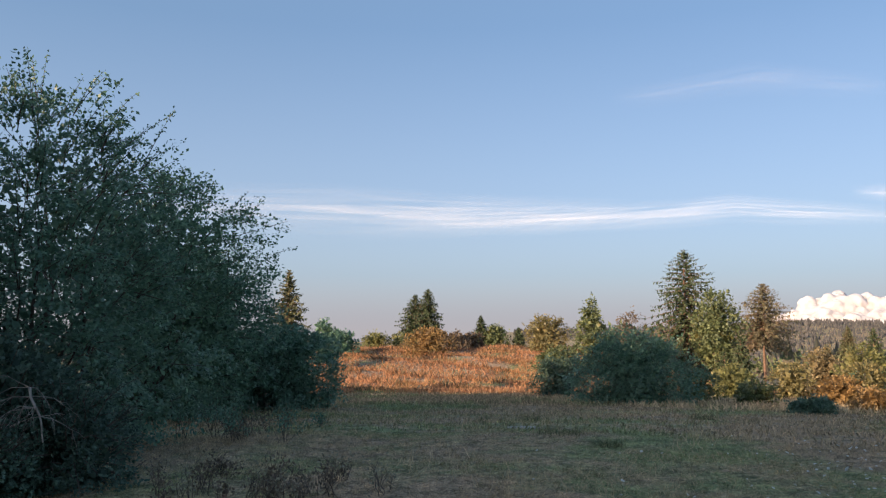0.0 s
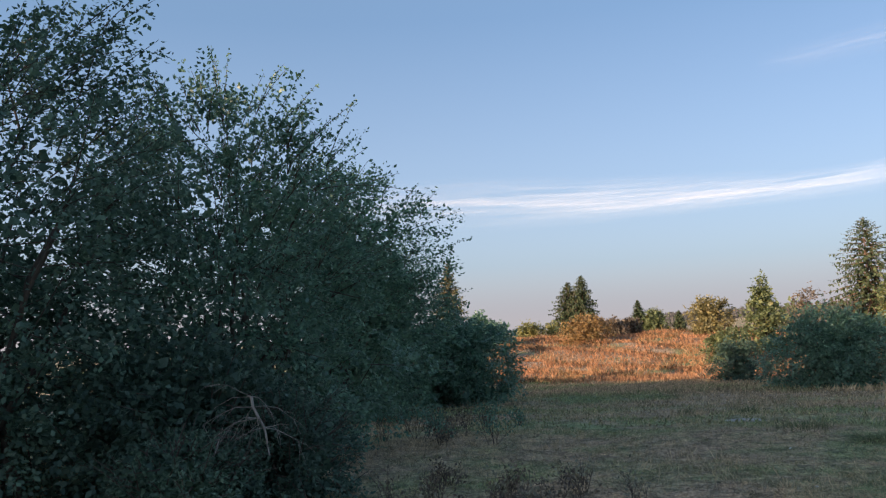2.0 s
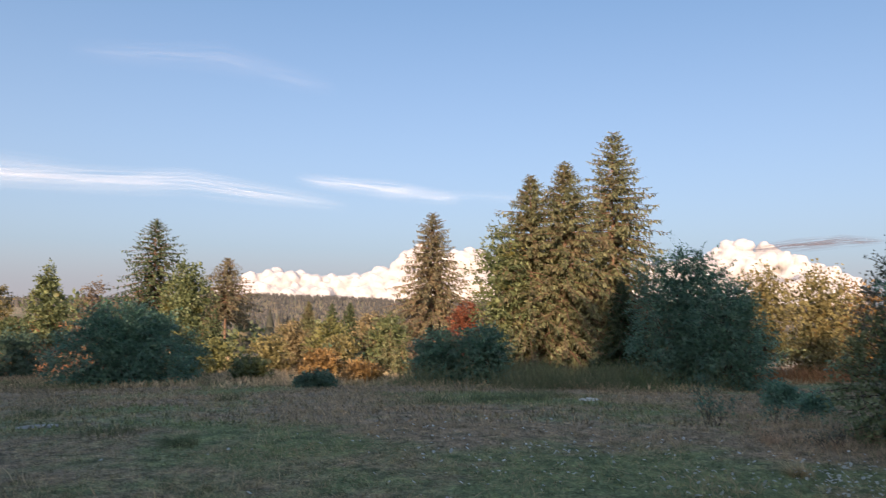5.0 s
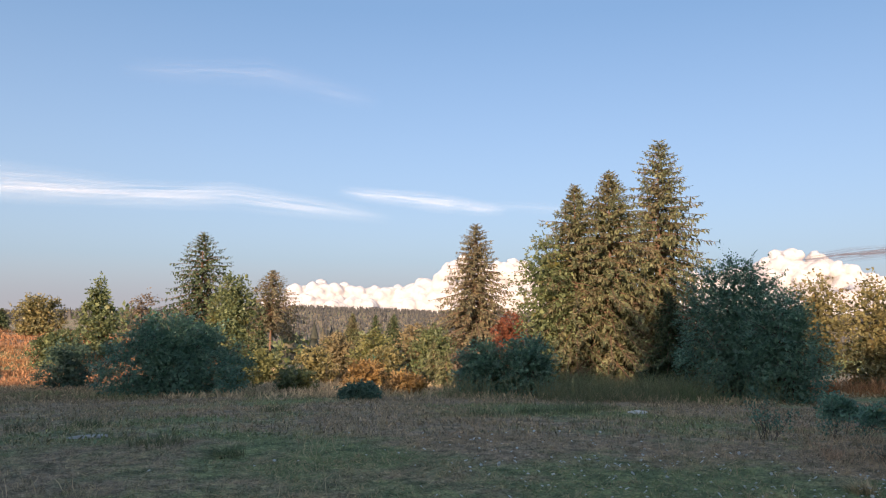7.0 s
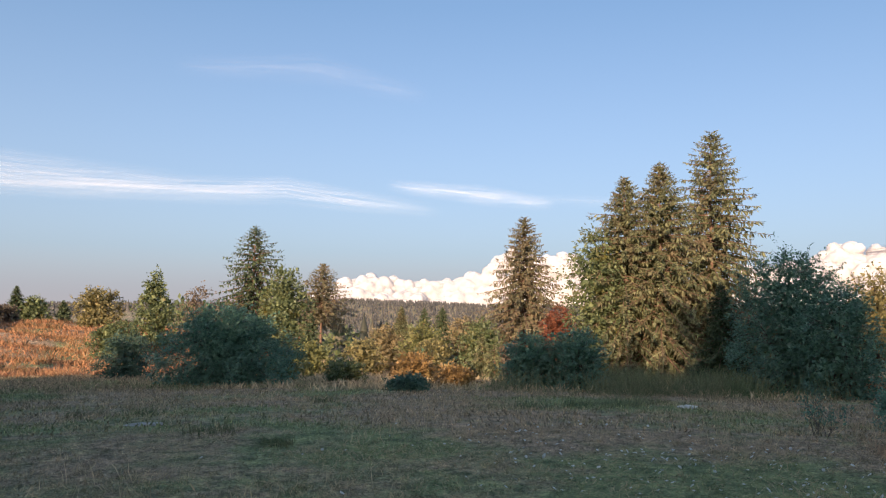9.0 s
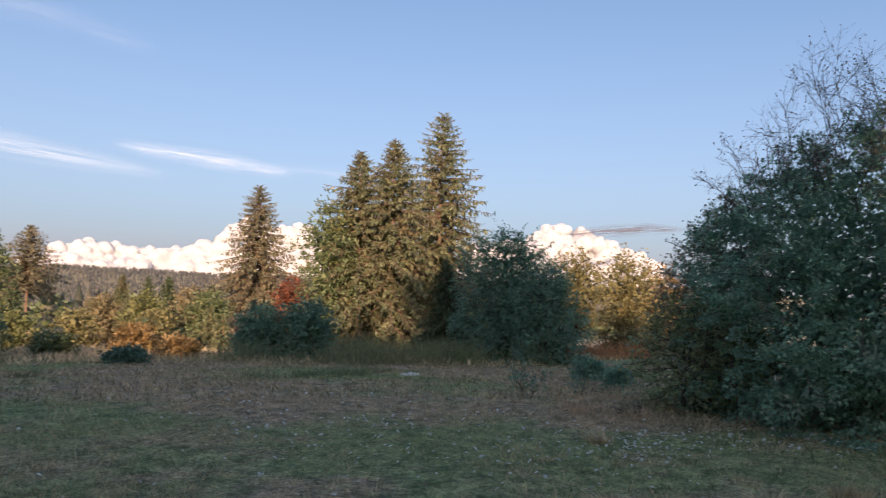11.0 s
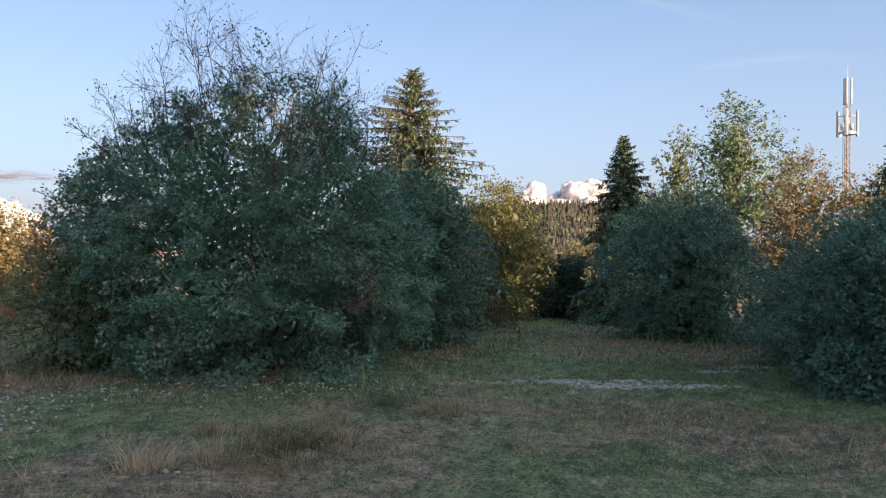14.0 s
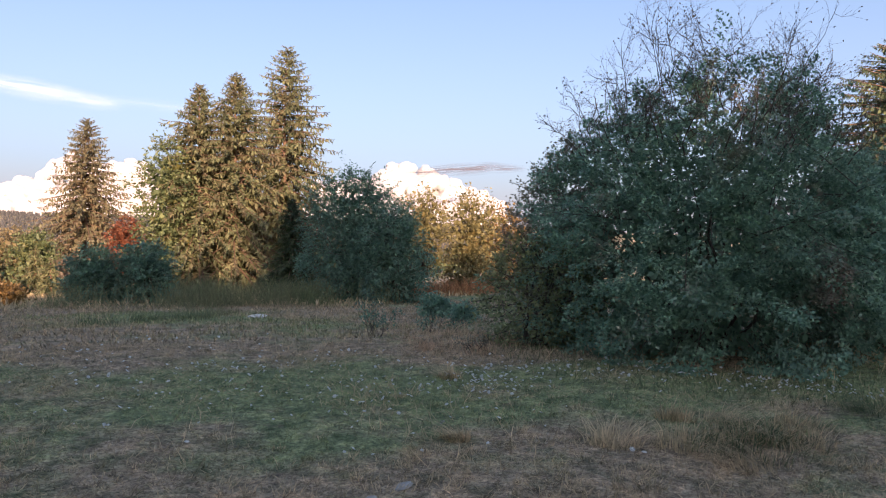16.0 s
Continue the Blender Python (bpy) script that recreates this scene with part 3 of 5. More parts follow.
# low bushes take the hedge foot's deep shade from their darker leaf colour
shrub("hedge_bush", -5.1, 8.7, 1.6, 1.3, SHADED_BUSH, "low tangled dark bush in front of the hedge", leaf=0.055, n=26000, seed=16)
shrub("hedge_bush", -3.95, 8.65, 0.95, 0.72, SHADED_BUSH, "low tangle of dark shoots at the hedge's foot", leaf=0.034, n=15000, seed=18, sprays=90, reach=0.4, rough=0.5)
shrub("hedge_bush", -4.5, 7.5, 0.75, 0.7, HEDGE, "low tangle of dark shoots at the hedge's foot", leaf=0.034, n=13000, seed=19, sprays=80, reach=0.4, rough=0.5)

# ---- large thorn bush ----
shrub("hawthorn", 11.25, 4.65, 4.05, 2.45, HAWTHORN, "large spreading hawthorn with a bare twiggy top", "bush", shape="flat", leaf=0.043, n=235000, seed=21, stems=18, depth=0.5, rough=0.30, bare=84, core=0.05, gap=-0.75, thin=0.52, sprays=320, reach=0.42)
shrub("withered_bush", 11.3, 6.9, 3.1, 0.85, PALE_LEAF, "thin pale bush with withering leaves", leaf=0.045, n=20000, seed=26, gap=-0.45, shoots=0.2, core=0.0, bark=PALE_BARK, thin=0.2, sprays=220, reach=0.42)
shrub("hawthorn_bush", 10.5, 6.9, 1.7, 0.95, HAZE_PALED, "low yellow-green bush beside the hawthorn", leaf=0.055, n=11000, seed=22, gap=-0.3, core=0.0, sprays=120, reach=0.3)
shrub("hawthorn_bush", 13.6, 2.3, 3.2, 1.35, DARKBUSH, "dark green bush beside the hawthorn", leaf=0.065, n=34000, seed=23)
shrub("low_bush", 15.3, 11.5, 0.45, 0.40, HAWTHORN, "low dark green bush in the dry grass", leaf=0.06, n=4000, seed=27, sprays=20, reach=0.2)
shrub("low_bush", 13.6, 9.9, 0.32, 0.28, HAWTHORN, "low dark green bush beside the hawthorn", leaf=0.055, n=2600, seed=28, sprays=20, reach=0.2)
spruce_tree("spruce", 18.0, 2.3, 6.1, 2.6, GREEN_SPRUCE, "spruce with a sunlit top behind the hawthorn", seed=24, density=50, power=0.55, twig=0.2)
broadleaf("yellow_tree", 22.9, -0.2, 4.0, 1.5, LIME, "small tree with sunlit yellow leaves", leaf=0.072, n=26000, seed=25, shape="bush")

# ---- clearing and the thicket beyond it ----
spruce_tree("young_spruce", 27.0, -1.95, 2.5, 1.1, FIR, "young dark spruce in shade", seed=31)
shrub("thicket_bush", 23.6, -2.6, 1.9, 1.2, SHADED_BUSH, "low dark bush at the end of the clearing", leaf=0.08, n=14000, seed=44)
broadleaf("yellow_tree", 43.6, -4.0, 3.1, 1.5, YELLOW, "golden sunlit tree beyond the clearing", leaf=0.11, n=11000, seed=32, shape="bush")
broadleaf("yellow_tree", 46.1, -7.1, 3.3, 1.6, YELLOW, "golden sunlit tree beyond the clearing", leaf=0.11, n=11000, seed=33, shape="bush")
spruce_tree("spruce", 21.3, -3.5, 5.2, 1.45, GREEN_SPRUCE, "slender dark spruce beside the thicket", seed=34)
broadleaf("yellow_tree", 28.4, -6.1, 4.3, 1.5, LIME, "yellow-green tree behind the slender spruce", leaf=0.085, n=14000, seed=45, shape="bush")
shrub("thicket_bush", 20.6, -4.6, 3.3, 1.2, DARKBUSH, "dark green thicket bush in shade", leaf=0.085, n=20000, seed=35, rough=0.45, sprays=120)
broadleaf("pale_tree", 27.6, -7.0, 6.7, 0.8, GREEN, "thin young tree with sparse pale leaves", leaf=0.1, n=2600, seed=36, bark=PALE_BARK, gap=-0.3, shape="high")
broadleaf("ash_tree", 18.6, -5.6, 5.6, 1.2, ASH, "slender ash tree with feathery green leaves", leaf=0.065, n=11000, seed=37, bark=PALE_BARK, gap=-0.12, rough=0.7, shape="high")
shrub("thicket_bush", 15.4, -3.3, 2.95, 1.75, DARKBUSH, "dark thicket bush in shade", leaf=0.05, n=58000, seed=38, sprays=260, rough=0.5, reach=0.6)
broadleaf("orange_tree", 22.6, -8.9, 4.9, 1.9, TAWNY, "tree with thinning tawny leaves", leaf=0.062, n=42000, seed=39, shape="bush", gap=-0.6)
broadleaf("orange_tree", 21.6, -10.6, 4.4, 1.3, TAWNY, "thin tree with withered brown leaves", leaf=0.08, n=9000, seed=42, shape="bush", gap=-0.3)
shrub("thicket_bush", 8.95, -4.05, 2.15, 1.5, DARKBUSH, "dark thicket bush reaching over the grass", leaf=0.046, n=46000, seed=43, sprays=160)
shrub("thicket_bush", 10.9, -4.6, 2.35, 1.5, DARKBUSH, "dark thicket bush in deep shade", leaf=0.05, n=38000, seed=40)
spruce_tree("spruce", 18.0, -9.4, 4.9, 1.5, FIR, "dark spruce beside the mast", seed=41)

# ---- spruce group and its bushes ----
spruce_tree("spruce", 24.4, 28.8, 9.05, 3.3, SPRUCE, "tall sunlit spruce in a close group", seed=51, group="close spruces")
spruce_tree("spruce", 25.6, 27.8, 9.7, 3.4, SPRUCE, "tall sunlit spruce in a close group", seed=52, group="close spruces")
spruce_tree("spruce", 28.5, 27.4, 11.5, 4.3, SPRUCE, "tallest spruce of the group with open branches", seed=53, group="close spruces", density=22, power=0.8)
broadleaf("green_tree", 22.8, 28.9, 6.5, 1.4, GREEN, "green tree leaning against the spruces", leaf=0.11, n=12000, seed=54, shape="bush")
broadleaf("red_tree", 29.2, 39.2, 4.0, 1.1, RED, "small tree with red autumn leaves", leaf=0.13, n=5000, seed=55)
shrub("bush", 15.3, 23.5, 1.7, 1.05, DARKBUSH, "low dark green bush under the spruces", leaf=0.08, n=9000, seed=56)
shrub("bush", 15.9, 22.0, 1.9, 1.0, DARKBUSH, "low dark green bush under the spruces", leaf=0.08, n=9000, seed=57)
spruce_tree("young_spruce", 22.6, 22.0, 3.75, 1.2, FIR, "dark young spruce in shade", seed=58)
shrub("bush", 22.3, 18.9, 4.5, 1.95, DARKBUSH, "tall dark green bush in shade", leaf=0.07, n=40000, seed=59, sprays=120)
shrub("bush", 21.6, 16.8, 3.3, 1.3, DARKBUSH, "dark bluish green bush in shade", leaf=0.08, n=16000, seed=60)
broadleaf("orange_tree", 28.0, 19.5, 4.5, 1.3, YELLOW, "thin sunlit tree with golden leaves", leaf=0.10, n=7000, seed=61, gap=-0.1)
broadleaf("yellow_tree", 30.8, 18.7, 4.3, 1.7, YELLOW, "sunlit yellow-green tree with dense leaves", leaf=0.11, n=9000, seed=62, shape="bush")
broadleaf("orange_tree", 33.3, 18.2, 3.8, 1.4, ORANGE, "sunlit orange tree at the meadow's edge", leaf=0.11, n=7000, seed=63, shape="bush")

# ---- field beyond the meadow ----
spruce_tree("fir", 20.7, 69.2, 10.5, 4.7, FIR, "tall dark fir standing in the field", seed=71, density=20)
broadleaf("green_tree", 21.5, 64.1, 7.3, 2.1, GREEN, "yellow-green tree beside the fir", leaf=0.19, n=8000, seed=72)
spruce_tree("spruce", 33.6, 85.1, 10.1, 5.0, TAN_SPRUCE, "spruce with an open crown and reddish trunk", seed=73, density=18, bole=0.36)
broadleaf("green_tree", 12.2, 66.7, 5.6, 2.3, GREEN, "pointed yellow-green tree in the field", leaf=0.18, n=7000, seed=74, shape="cone")
broadleaf("withered_tree", 13.7, 60.2, 5.3, 1.6, PURPLE, "half bare tree with brownish leaves", leaf=0.13, n=2600, seed=75, gap=0.0)
shrub("bush", 6.75, 29.0, 2.55, 2.2, DARKBUSH, "dark rounded bush at the meadow's edge", leaf=0.075, n=34000, seed=76)
# shade on this bush is put into its leaf colour
shrub("bush", 5.6, 40.0, 1.9, 1.3, SHADED_BUSH, "small dark green bush on the slope", leaf=0.09, n=7000, seed=77)
spruce_tree("spruce", 33.0, 47.7, 10.7, 4.9, TAN_SPRUCE, "tall conical spruce with brownish sunlit needles", seed=78, density=26, power=0.85)
broadleaf("yellow_tree", 20.8, 44.8, 2.7, 1.3, TAWNY, "golden tree in the sunlit field", leaf=0.14, n=5000, seed=79, shape="bush")
broadleaf("yellow_tree", 21.2, 41.2, 2.8, 1.3, LIME, "yellow-green tree in the sunlit field", leaf=0.13, n=5000, seed=80, shape="bush")
broadleaf("yellow_tree", 17.1, 33.1, 1.7, 1.0, YELLOW, "small golden field bush", leaf=0.11, n=4000, seed=81, shape="bush")
broadleaf("yellow_tree", 25.9, 44.2, 3.4, 1.6, TAWNY, "broad golden field tree", leaf=0.14, n=6000, seed=82, shape="bush")
broadleaf("green_tree", 24.5, 40.3, 3.0, 1.35, GREEN, "yellow-green tree in the sunlit field", leaf=0.13, n=6000, seed=83, shape="bush")
shrub("bush", 10.4, 23.1, 0.36, 0.6, HEDGE, "low dark bush at the meadow's edge", leaf=0.07, n=4000, seed=84)
shrub("bush", 13.7, 25.8, 0.7, 0.8, ORANGE, "low orange bush in sunlight", leaf=0.08, n=3500, seed=85)
broadleaf("yellow_tree", 17.1, 39.9, 1.8, 1.1, YELLOW, "small golden field bush", leaf=0.12, n=3500, seed=86, shape="bush")
shrub("bush", 11.2, 29.4, 0.8, 0.8, GREEN, "low yellow-green bush in sunlight", leaf=0.09, n=3000, seed=87)
broadleaf("yellow_tree", 13.8, 39.2, 1.6, 1.1, LIME, "golden bush in the sunlit field", leaf=0.12, n=4000, seed=88, shape="bush")
broadleaf("green_tree", 10.2, 33.1, 1.3, 1.0, GREEN, "small yellow-green bush in the field", leaf=0.10, n=3500, seed=89, shape="bush")
spruce_tree("young_spruce", 28.2, 56.7, 4.8, 1.1, SPRUCE, "young spruce in the field", seed=90)
spruce_tree("young_spruce", 33.0, 58.6, 4.6, 1.3, FIR, "young dark spruce in the field", seed=91)

for i, (x, y, h, r, m) in enumerate([(19.0, 52.0, 3.6, 1.1, FIR), (23.5, 50.0, 3.2, 1.0, SPRUCE), (27.5, 52.0, 4.4, 1.2, FIR), (15.5, 45.0, 2.4, 0.8, FIR), (22.0, 36.5, 2.2, 0.8, SPRUCE), (30.5, 49.0, 3.8, 1.1, FIR),
                                    (12.4, 50.0, 2.8, 0.9, FIR), (18.6, 30.5, 1.5, 0.55, SPRUCE)]):
    spruce_tree("young_spruce", x, y, h, r, m, "young spruce among the field bushes", seed=120 + i, density=18, group="young field spruces")
shrub("bush", 18.8, 36.2, 1.5, 1.0, DARKBUSH, "dark green bush in the field", leaf=0.12, n=4000, seed=131)
shrub("bush", 15.0, 31.0, 1.1, 0.9, ORANGE, "low orange bush in the field", leaf=0.10, n=3000, seed=132)
shrub("bush", 21.5, 33.0, 1.6, 1.0, PURPLE, "brownish bush in the field", leaf=0.11, n=3500, seed=133)

# ---- low hill ahead ----
spruce_tree("spruce", -8.4, 44.2, 6.8, 1.6, SPRUCE, "sunlit spruce behind the hedge", seed=101, density=20)
broadleaf("green_tree", -10.1, 69.3, 3.9, 1.3, DARKBUSH, "dark tree on the hill", leaf=0.18, n=4000, seed=102, shape="bush")
broadleaf("green_tree", -9.9, 79.4, 2.4, 1.6, DARKBUSH, "dark tree on the hill", leaf=0.2, n=4000, seed=103, shape="bush")
spruce_tree("fir", -3.2, 92.9, 6.5, 2.5, FIR, "twin fir on the hill", seed=104, density=30, group="twin firs", power=0.42)
spruce_tree("fir", -1.7, 92.0, 7.1, 2.6, FIR, "twin fir on the hill", seed=105, density=30, group="twin firs", power=0.45)
shrub("orange_bush", -1.3, 80.0, 2.5, 2.4, ORANGE, "broad orange bush on the hill", leaf=0.17, n=6000, seed=106)
spruce_tree("young_spruce", 4.4, 94.9, 4.1, 1.2, FIR, "small dark spruce on the hill", seed=107)
broadleaf("green_tree", 6.1, 94.8, 2.9, 1.5, GREEN, "small round tree on the hill", leaf=0.2, n=3500, seed=108, shape="bush")
shrub("bush", 1.5, 88.0, 2.3, 1.4, PURPLE, "brownish bush on the hill", leaf=0.18, n=3000, seed=109)
spruce_tree("young_spruce", 8.8, 94.6, 2.3, 0.95, FIR, "small dark spruce on the hill", seed=110)
broadleaf("green_tree", 10.8, 84.3, 3.5, 2.2, YELLOW, "round yellow-green tree on the hill", leaf=0.2, n=6000, seed=111, shape="bush")
shrub("bush", -8.5, 101.0, 1.6, 1.9, LIME, "low yellow-green bush behind the hill", leaf=0.2, n=2500, seed=113)
shrub("bush", -5.5, 104.0, 2.0, 1.3, LIME, "low yellow-green bush behind the hill", leaf=0.2, n=2000, seed=114)
shrub("bush", 3.2, 90.0, 1.8, 1.2, PURPLE, "brownish bush on the hill", leaf=0.18, n=2500, seed=115)
shrub("bush", 8.5, 61.4, 2.3, 1.6, GREEN, "green bush on the slope", leaf=0.16, n=5000, seed=112)


# ---- grass ----
def grass_field(name, n, x0, x1, y0, y1, h, w, mat, label, seed, near, far, keep=None, lie=0.6):
    rng = np.random.default_rng(seed)
    x, y = x0 + (x1 - x0) * rng.random(n), y0 + (y1 - y0) * rng.random(n)
    r = np.hypot(x + 1, y - 2)
    az = np.degrees(np.arctan2(x + 1, y - 2))
    ok = (r > near) & (r < far) & (az > -42) & (az < 125)
    if keep is not None:
        ok &= keep(x, y)
    x, y, r = x[ok], y[ok], r[ok]
    m = len(x)
    p = np.stack([x, y, ground_z(x, y) - 0.005], -1)
    ax = np.stack([rng.normal(size=m) * lie, rng.normal(size=m) * lie, np.ones(m)], -1)
    L = h * (0.5 + rng.random(m))
    s = Soup()
    s.blades(p, ax, L, w * (0.7 + 0.6 * rng.random(m)), rng, 0.2)
    return tagged(new(name, s.mesh(name, mat)), label, "grass", kind="stuff")


grass_field("short_grass", 300000, -8, 14, -8, 15, 0.06, 0.0055, GRASS, "short trodden meadow grass, green and brown", 1, 2.8, 12, None, 1.3)
grass_field("dry_thatch", 170000, -7, 13, -7, 15, 0.075, 0.0045, STRAW, "flattened dry grass lying over the turf", 12, 2.8, 11, lambda x, y: np.sin(1.3 * x + 0.5) * np.sin(1.1 * y) + 0.6 * np.sin(3.1 * x - 2.3 * y) + 0.5 * np.sin(0.5 * x - 0.7 * y) + np.minimum(0, y - 0.6) * (x > 5.5) > -0.1, 3.0)
grass_field("meadow_grass", 110000, -8, 26, -10, 30, 0.085, 0.022, GRASS, "meadow grass further off, green and brown", 2, 12, 27)


grass_field("hill_bracken", 68000, -16, 24, 44, 92, 0.34, 0.07, BRACKEN, "reddish dry bracken and grass on the hill", 4, 42, 92, lambda x, y: (np.sin(0.5 * x + 0.3 * y) + np.sin(0.9 * y - 0.35 * x) + 0.6 * np.sin(1.9 * x + 1.1 * y) > -1.4))
# dark blades paint the hill's shadow stripes
grass_field("hill_tussocks", 26000, -16, 24, 44, 92, 0.5, 0.07, BAND_SHADOW, "tussock bands across the hill, coloured dark as their shadows", 14, 44, 90, lambda x, y: np.sin(0.75 * np.hypot(x, y) + 0.5 * x + 1.5 * np.sin(0.11 * x)) + 0.5 * np.sin(1.7 * x + 0.6 * y) > 0.75)
grass_field("slope_grass", 30000, -8, 12, 26, 50, 0.16, 0.04, GRASS, "short grass on the slope below the hill", 6, 25, 50)
grass_field("field_grass", 40000, 6, 42, 16, 70, 0.22, 0.05, STRAW, "dry grass in the field beyond the meadow", 5, 24, 75)

# the thicket's shade on the ground is partly put into these dark blades
grass_field("thicket_grass", 60000, 5.0, 15, -6.0, 1.2, 0.065, 0.006, GLADE_GRASS, "longer dark green grass, darkened for the thicket's shade", 9, 6, 22, lambda x, y: y + 0.35 * np.sin(2.3 * x) + 0.3 * np.sin(5.1 * x + 2 * y) + 0.5 * np.sin(173.3 * x + 97.1 * y) < 2.3 - 0.28 * x, 1.2)


def tussocks(name, n, mat, label, seed, h, spread):
    """Little clumps of blades that give the turf its mottled relief."""
    rng = np.random.default_rng(seed)
    r, az = 3.2 + 17 * rng.random(n) ** 0.8, np.radians(-40 + 160 * rng.random(n))
    x, y = -1 + r * np.sin(az), 2 + r * np.cos(az)
    ok = np.sin(0.9 * x + 0.4) * np.sin(0.8 * y + 1.2) + 0.7 * np.sin(2.1 * x + 1.3 * y) + 0.5 * rng.normal(size=n) > 0.1
    x, y = x[ok], y[ok]
    m, k = len(x), 16
    a = rng.random((m, k)) * 2 * np.pi
    q = spread * np.sqrt(rng.random((m, k))) * (0.5 + rng.random((m, 1)))
    px, py = x[:, None] + q * np.cos(a), y[:, None] + q * np.sin(a)
    p = np.stack([px, py, ground_z(px, py) - 0.005], -1).reshape(-1, 3)
    lean = rng.normal(size=(m, 1, 2)) * 0.5
    ax = np.concatenate([np.stack([np.cos(a), np.sin(a)], -1) * 0.6 + lean, np.ones((m, k, 1))], -1) + rng.normal(size=(m, k, 3)) * 0.25
    s = Soup()
    s.blades(p, ax.reshape(-1, 3), (h * (0.5 + rng.random((m, 1))) * (0.6 + 0.6 * rng.random((m, k)))).ravel(), 0.006, rng, 0.25)
    tagged(new(name, s.mesh(name, mat)), label, "grass", kind="stuff")


tussocks("dry_tussocks", 6500, STRAW, "small dry tussocks all over the meadow", 7, 0.07, 0.08)
tussocks("green_tussocks", 5000, GRASS, "small green tussocks all over the meadow", 8, 0.06, 0.06)


def wisps(x, y):
    return np.sin(0.8 * x + 1.1) * np.sin(0.9 * y - 0.4) + 0.5 * np.sin(2.3 * x - 1.7 * y) > 0.45


grass_field("dry_stalks", 22000, -8, 20, -9, 22, 0.22, 0.007, STRAW, "scattered pale dry grass stalks", 3, 3.5, 24, wisps)


def tuft(name, x, y, h, r, mat, label, n=160, seed=0):
    """A tuft of arching blades, laid over to one side."""
    rng = np.random.default_rng(seed)
    ob = thing(name, x, y, label, "grass", "grass tufts")
    n = int(n * 1.15)
    a, q = rng.random(n) * 2 * np.pi, r * np.sqrt(rng.random(n)) * (0.8 + 0.5 * rng.random(n))
    p = np.stack([q * np.cos(a), q * np.sin(a), np.full(n, -0.02)], -1)
    wind = rng.normal(size=2) * 0.45
    lean = np.stack([np.cos(a) * q / r * 0.6 + wind[0], np.sin(a) * q / r * 0.6 + wind[1], np.zeros(n)], -1) + rng.normal(size=(n, 3)) * np.array([0.32, 0.32, 0])
    L = (h * (0.35 + 0.9 * rng.random(n) ** 1.4))[:, None]
    side = unit(np.cross(lean, [0, 0, 1.0])) * (0.0042 + 0.003 * rng.random((n, 1)))
    rings = []
    for t in (0.0, 0.4, 0.75, 1.0):
        c = p + np.array([0, 0, 1.0]) * L * (t - 0.42 * t * t) + lean * L * t * t * 0.95
        w = side * (1 - 0.85 * t)
        rings += [c - w, c + w]
    v = np.stack(rings, 1)
    f = np.array([(0, 1, 3, 2), (2, 3, 5, 4), (4, 5, 7, 6)])
    s = Soup()
    s.add(v.reshape(-1, 3), (f[None] + 8 * np.arange(n)[:, None, None]).reshape(-1, 4))
    tagged(part("grass_clump", s.mesh("grass_clump", mat), ob), kind="stuff")
    return ob


DRY = "tall dry straw-coloured grass tuft"
DARK = "dark green grass tuft in the meadow"
for i, (x, y, h, r) in enumerate([(5.2, 4.1, 0.34, 0.22), (5.5, 3.6, 0.36, 0.3), (5.9, 3.3, 0.38, 0.3), (6.4, 3.9, 0.34, 0.2), (6.2, 3.1, 0.4, 0.34),
                                 (6.7, 2.9, 0.4, 0.3), (7.3, 1.8, 0.36, 0.3), (5.3, 3.1, 0.3, 0.3), (6.6, 3.5, 0.3, 0.25), (6.0, 2.8, 0.3, 0.3),
                                 (4.6, 5.2, 0.26, 0.12), (7.0, 6.6, 0.3, 0.15)]):
    tuft("grass_tuft", x, y, h * 0.8, r * 0.8, STRAW, DRY, 170, 200 + i)
for i, (x, y, h, r) in enumerate([(2.37, 11.84, 0.22, 0.2), (1.92, 12.89, 0.2, 0.35), (1.78, 16.9, 0.3, 0.4), (7.67, 2.29, 0.26, 0.25), (5.7, 3.0, 0.22, 0.4),
                                 (1.0, 17.9, 0.2, 0.4), (9.2, 15.6, 0.4, 0.45), (10.2, 15.2, 0.4, 0.45), (11.2, 15.0, 0.4, 0.5), (12.8, 15.8, 0.4, 0.4),
                                 (0.8, 24.0, 0.3, 0.5), (6.0, 19.0, 0.3, 0.3), (5.95, 3.05, 0.2, 0.2), (6.35, 3.3, 0.2, 0.2), (5.55, 3.4, 0.18, 0.2)]):
    tuft("grass_tuft", x, y, h, r, RUSH, DARK, 170, 240 + i)


def ring_grass(name, spots, h, w, mat, label, seed):
    """Tall grass round the feet of bushes."""
    rng = np.random.default_rng(seed)
    s = Soup()
    for x, y, r, n in spots:
        a, q = (rng.random(24)[rng.integers(0, 24, n)] + 0.05 * rng.normal(size=n)) * 2 * np.pi, r * (0.75 + 0.5 * rng.random(n))
        px, py = x + q * np.cos(a), y + q * np.sin(a)
        p = np.stack([px, py, ground_z(px, py) - 0.02], -1)
        ax = np.stack([rng.normal(size=n) * 0.5, rng.normal(size=n) * 0.5, np.ones(n)], -1)
        s.blades(p, ax, h * (0.25 + 0.95 * rng.random(n) ** 1.6), w, rng, 0.2)
    return tagged(new(name, s.mesh(name, mat)), label, "grass", kind="stuff")


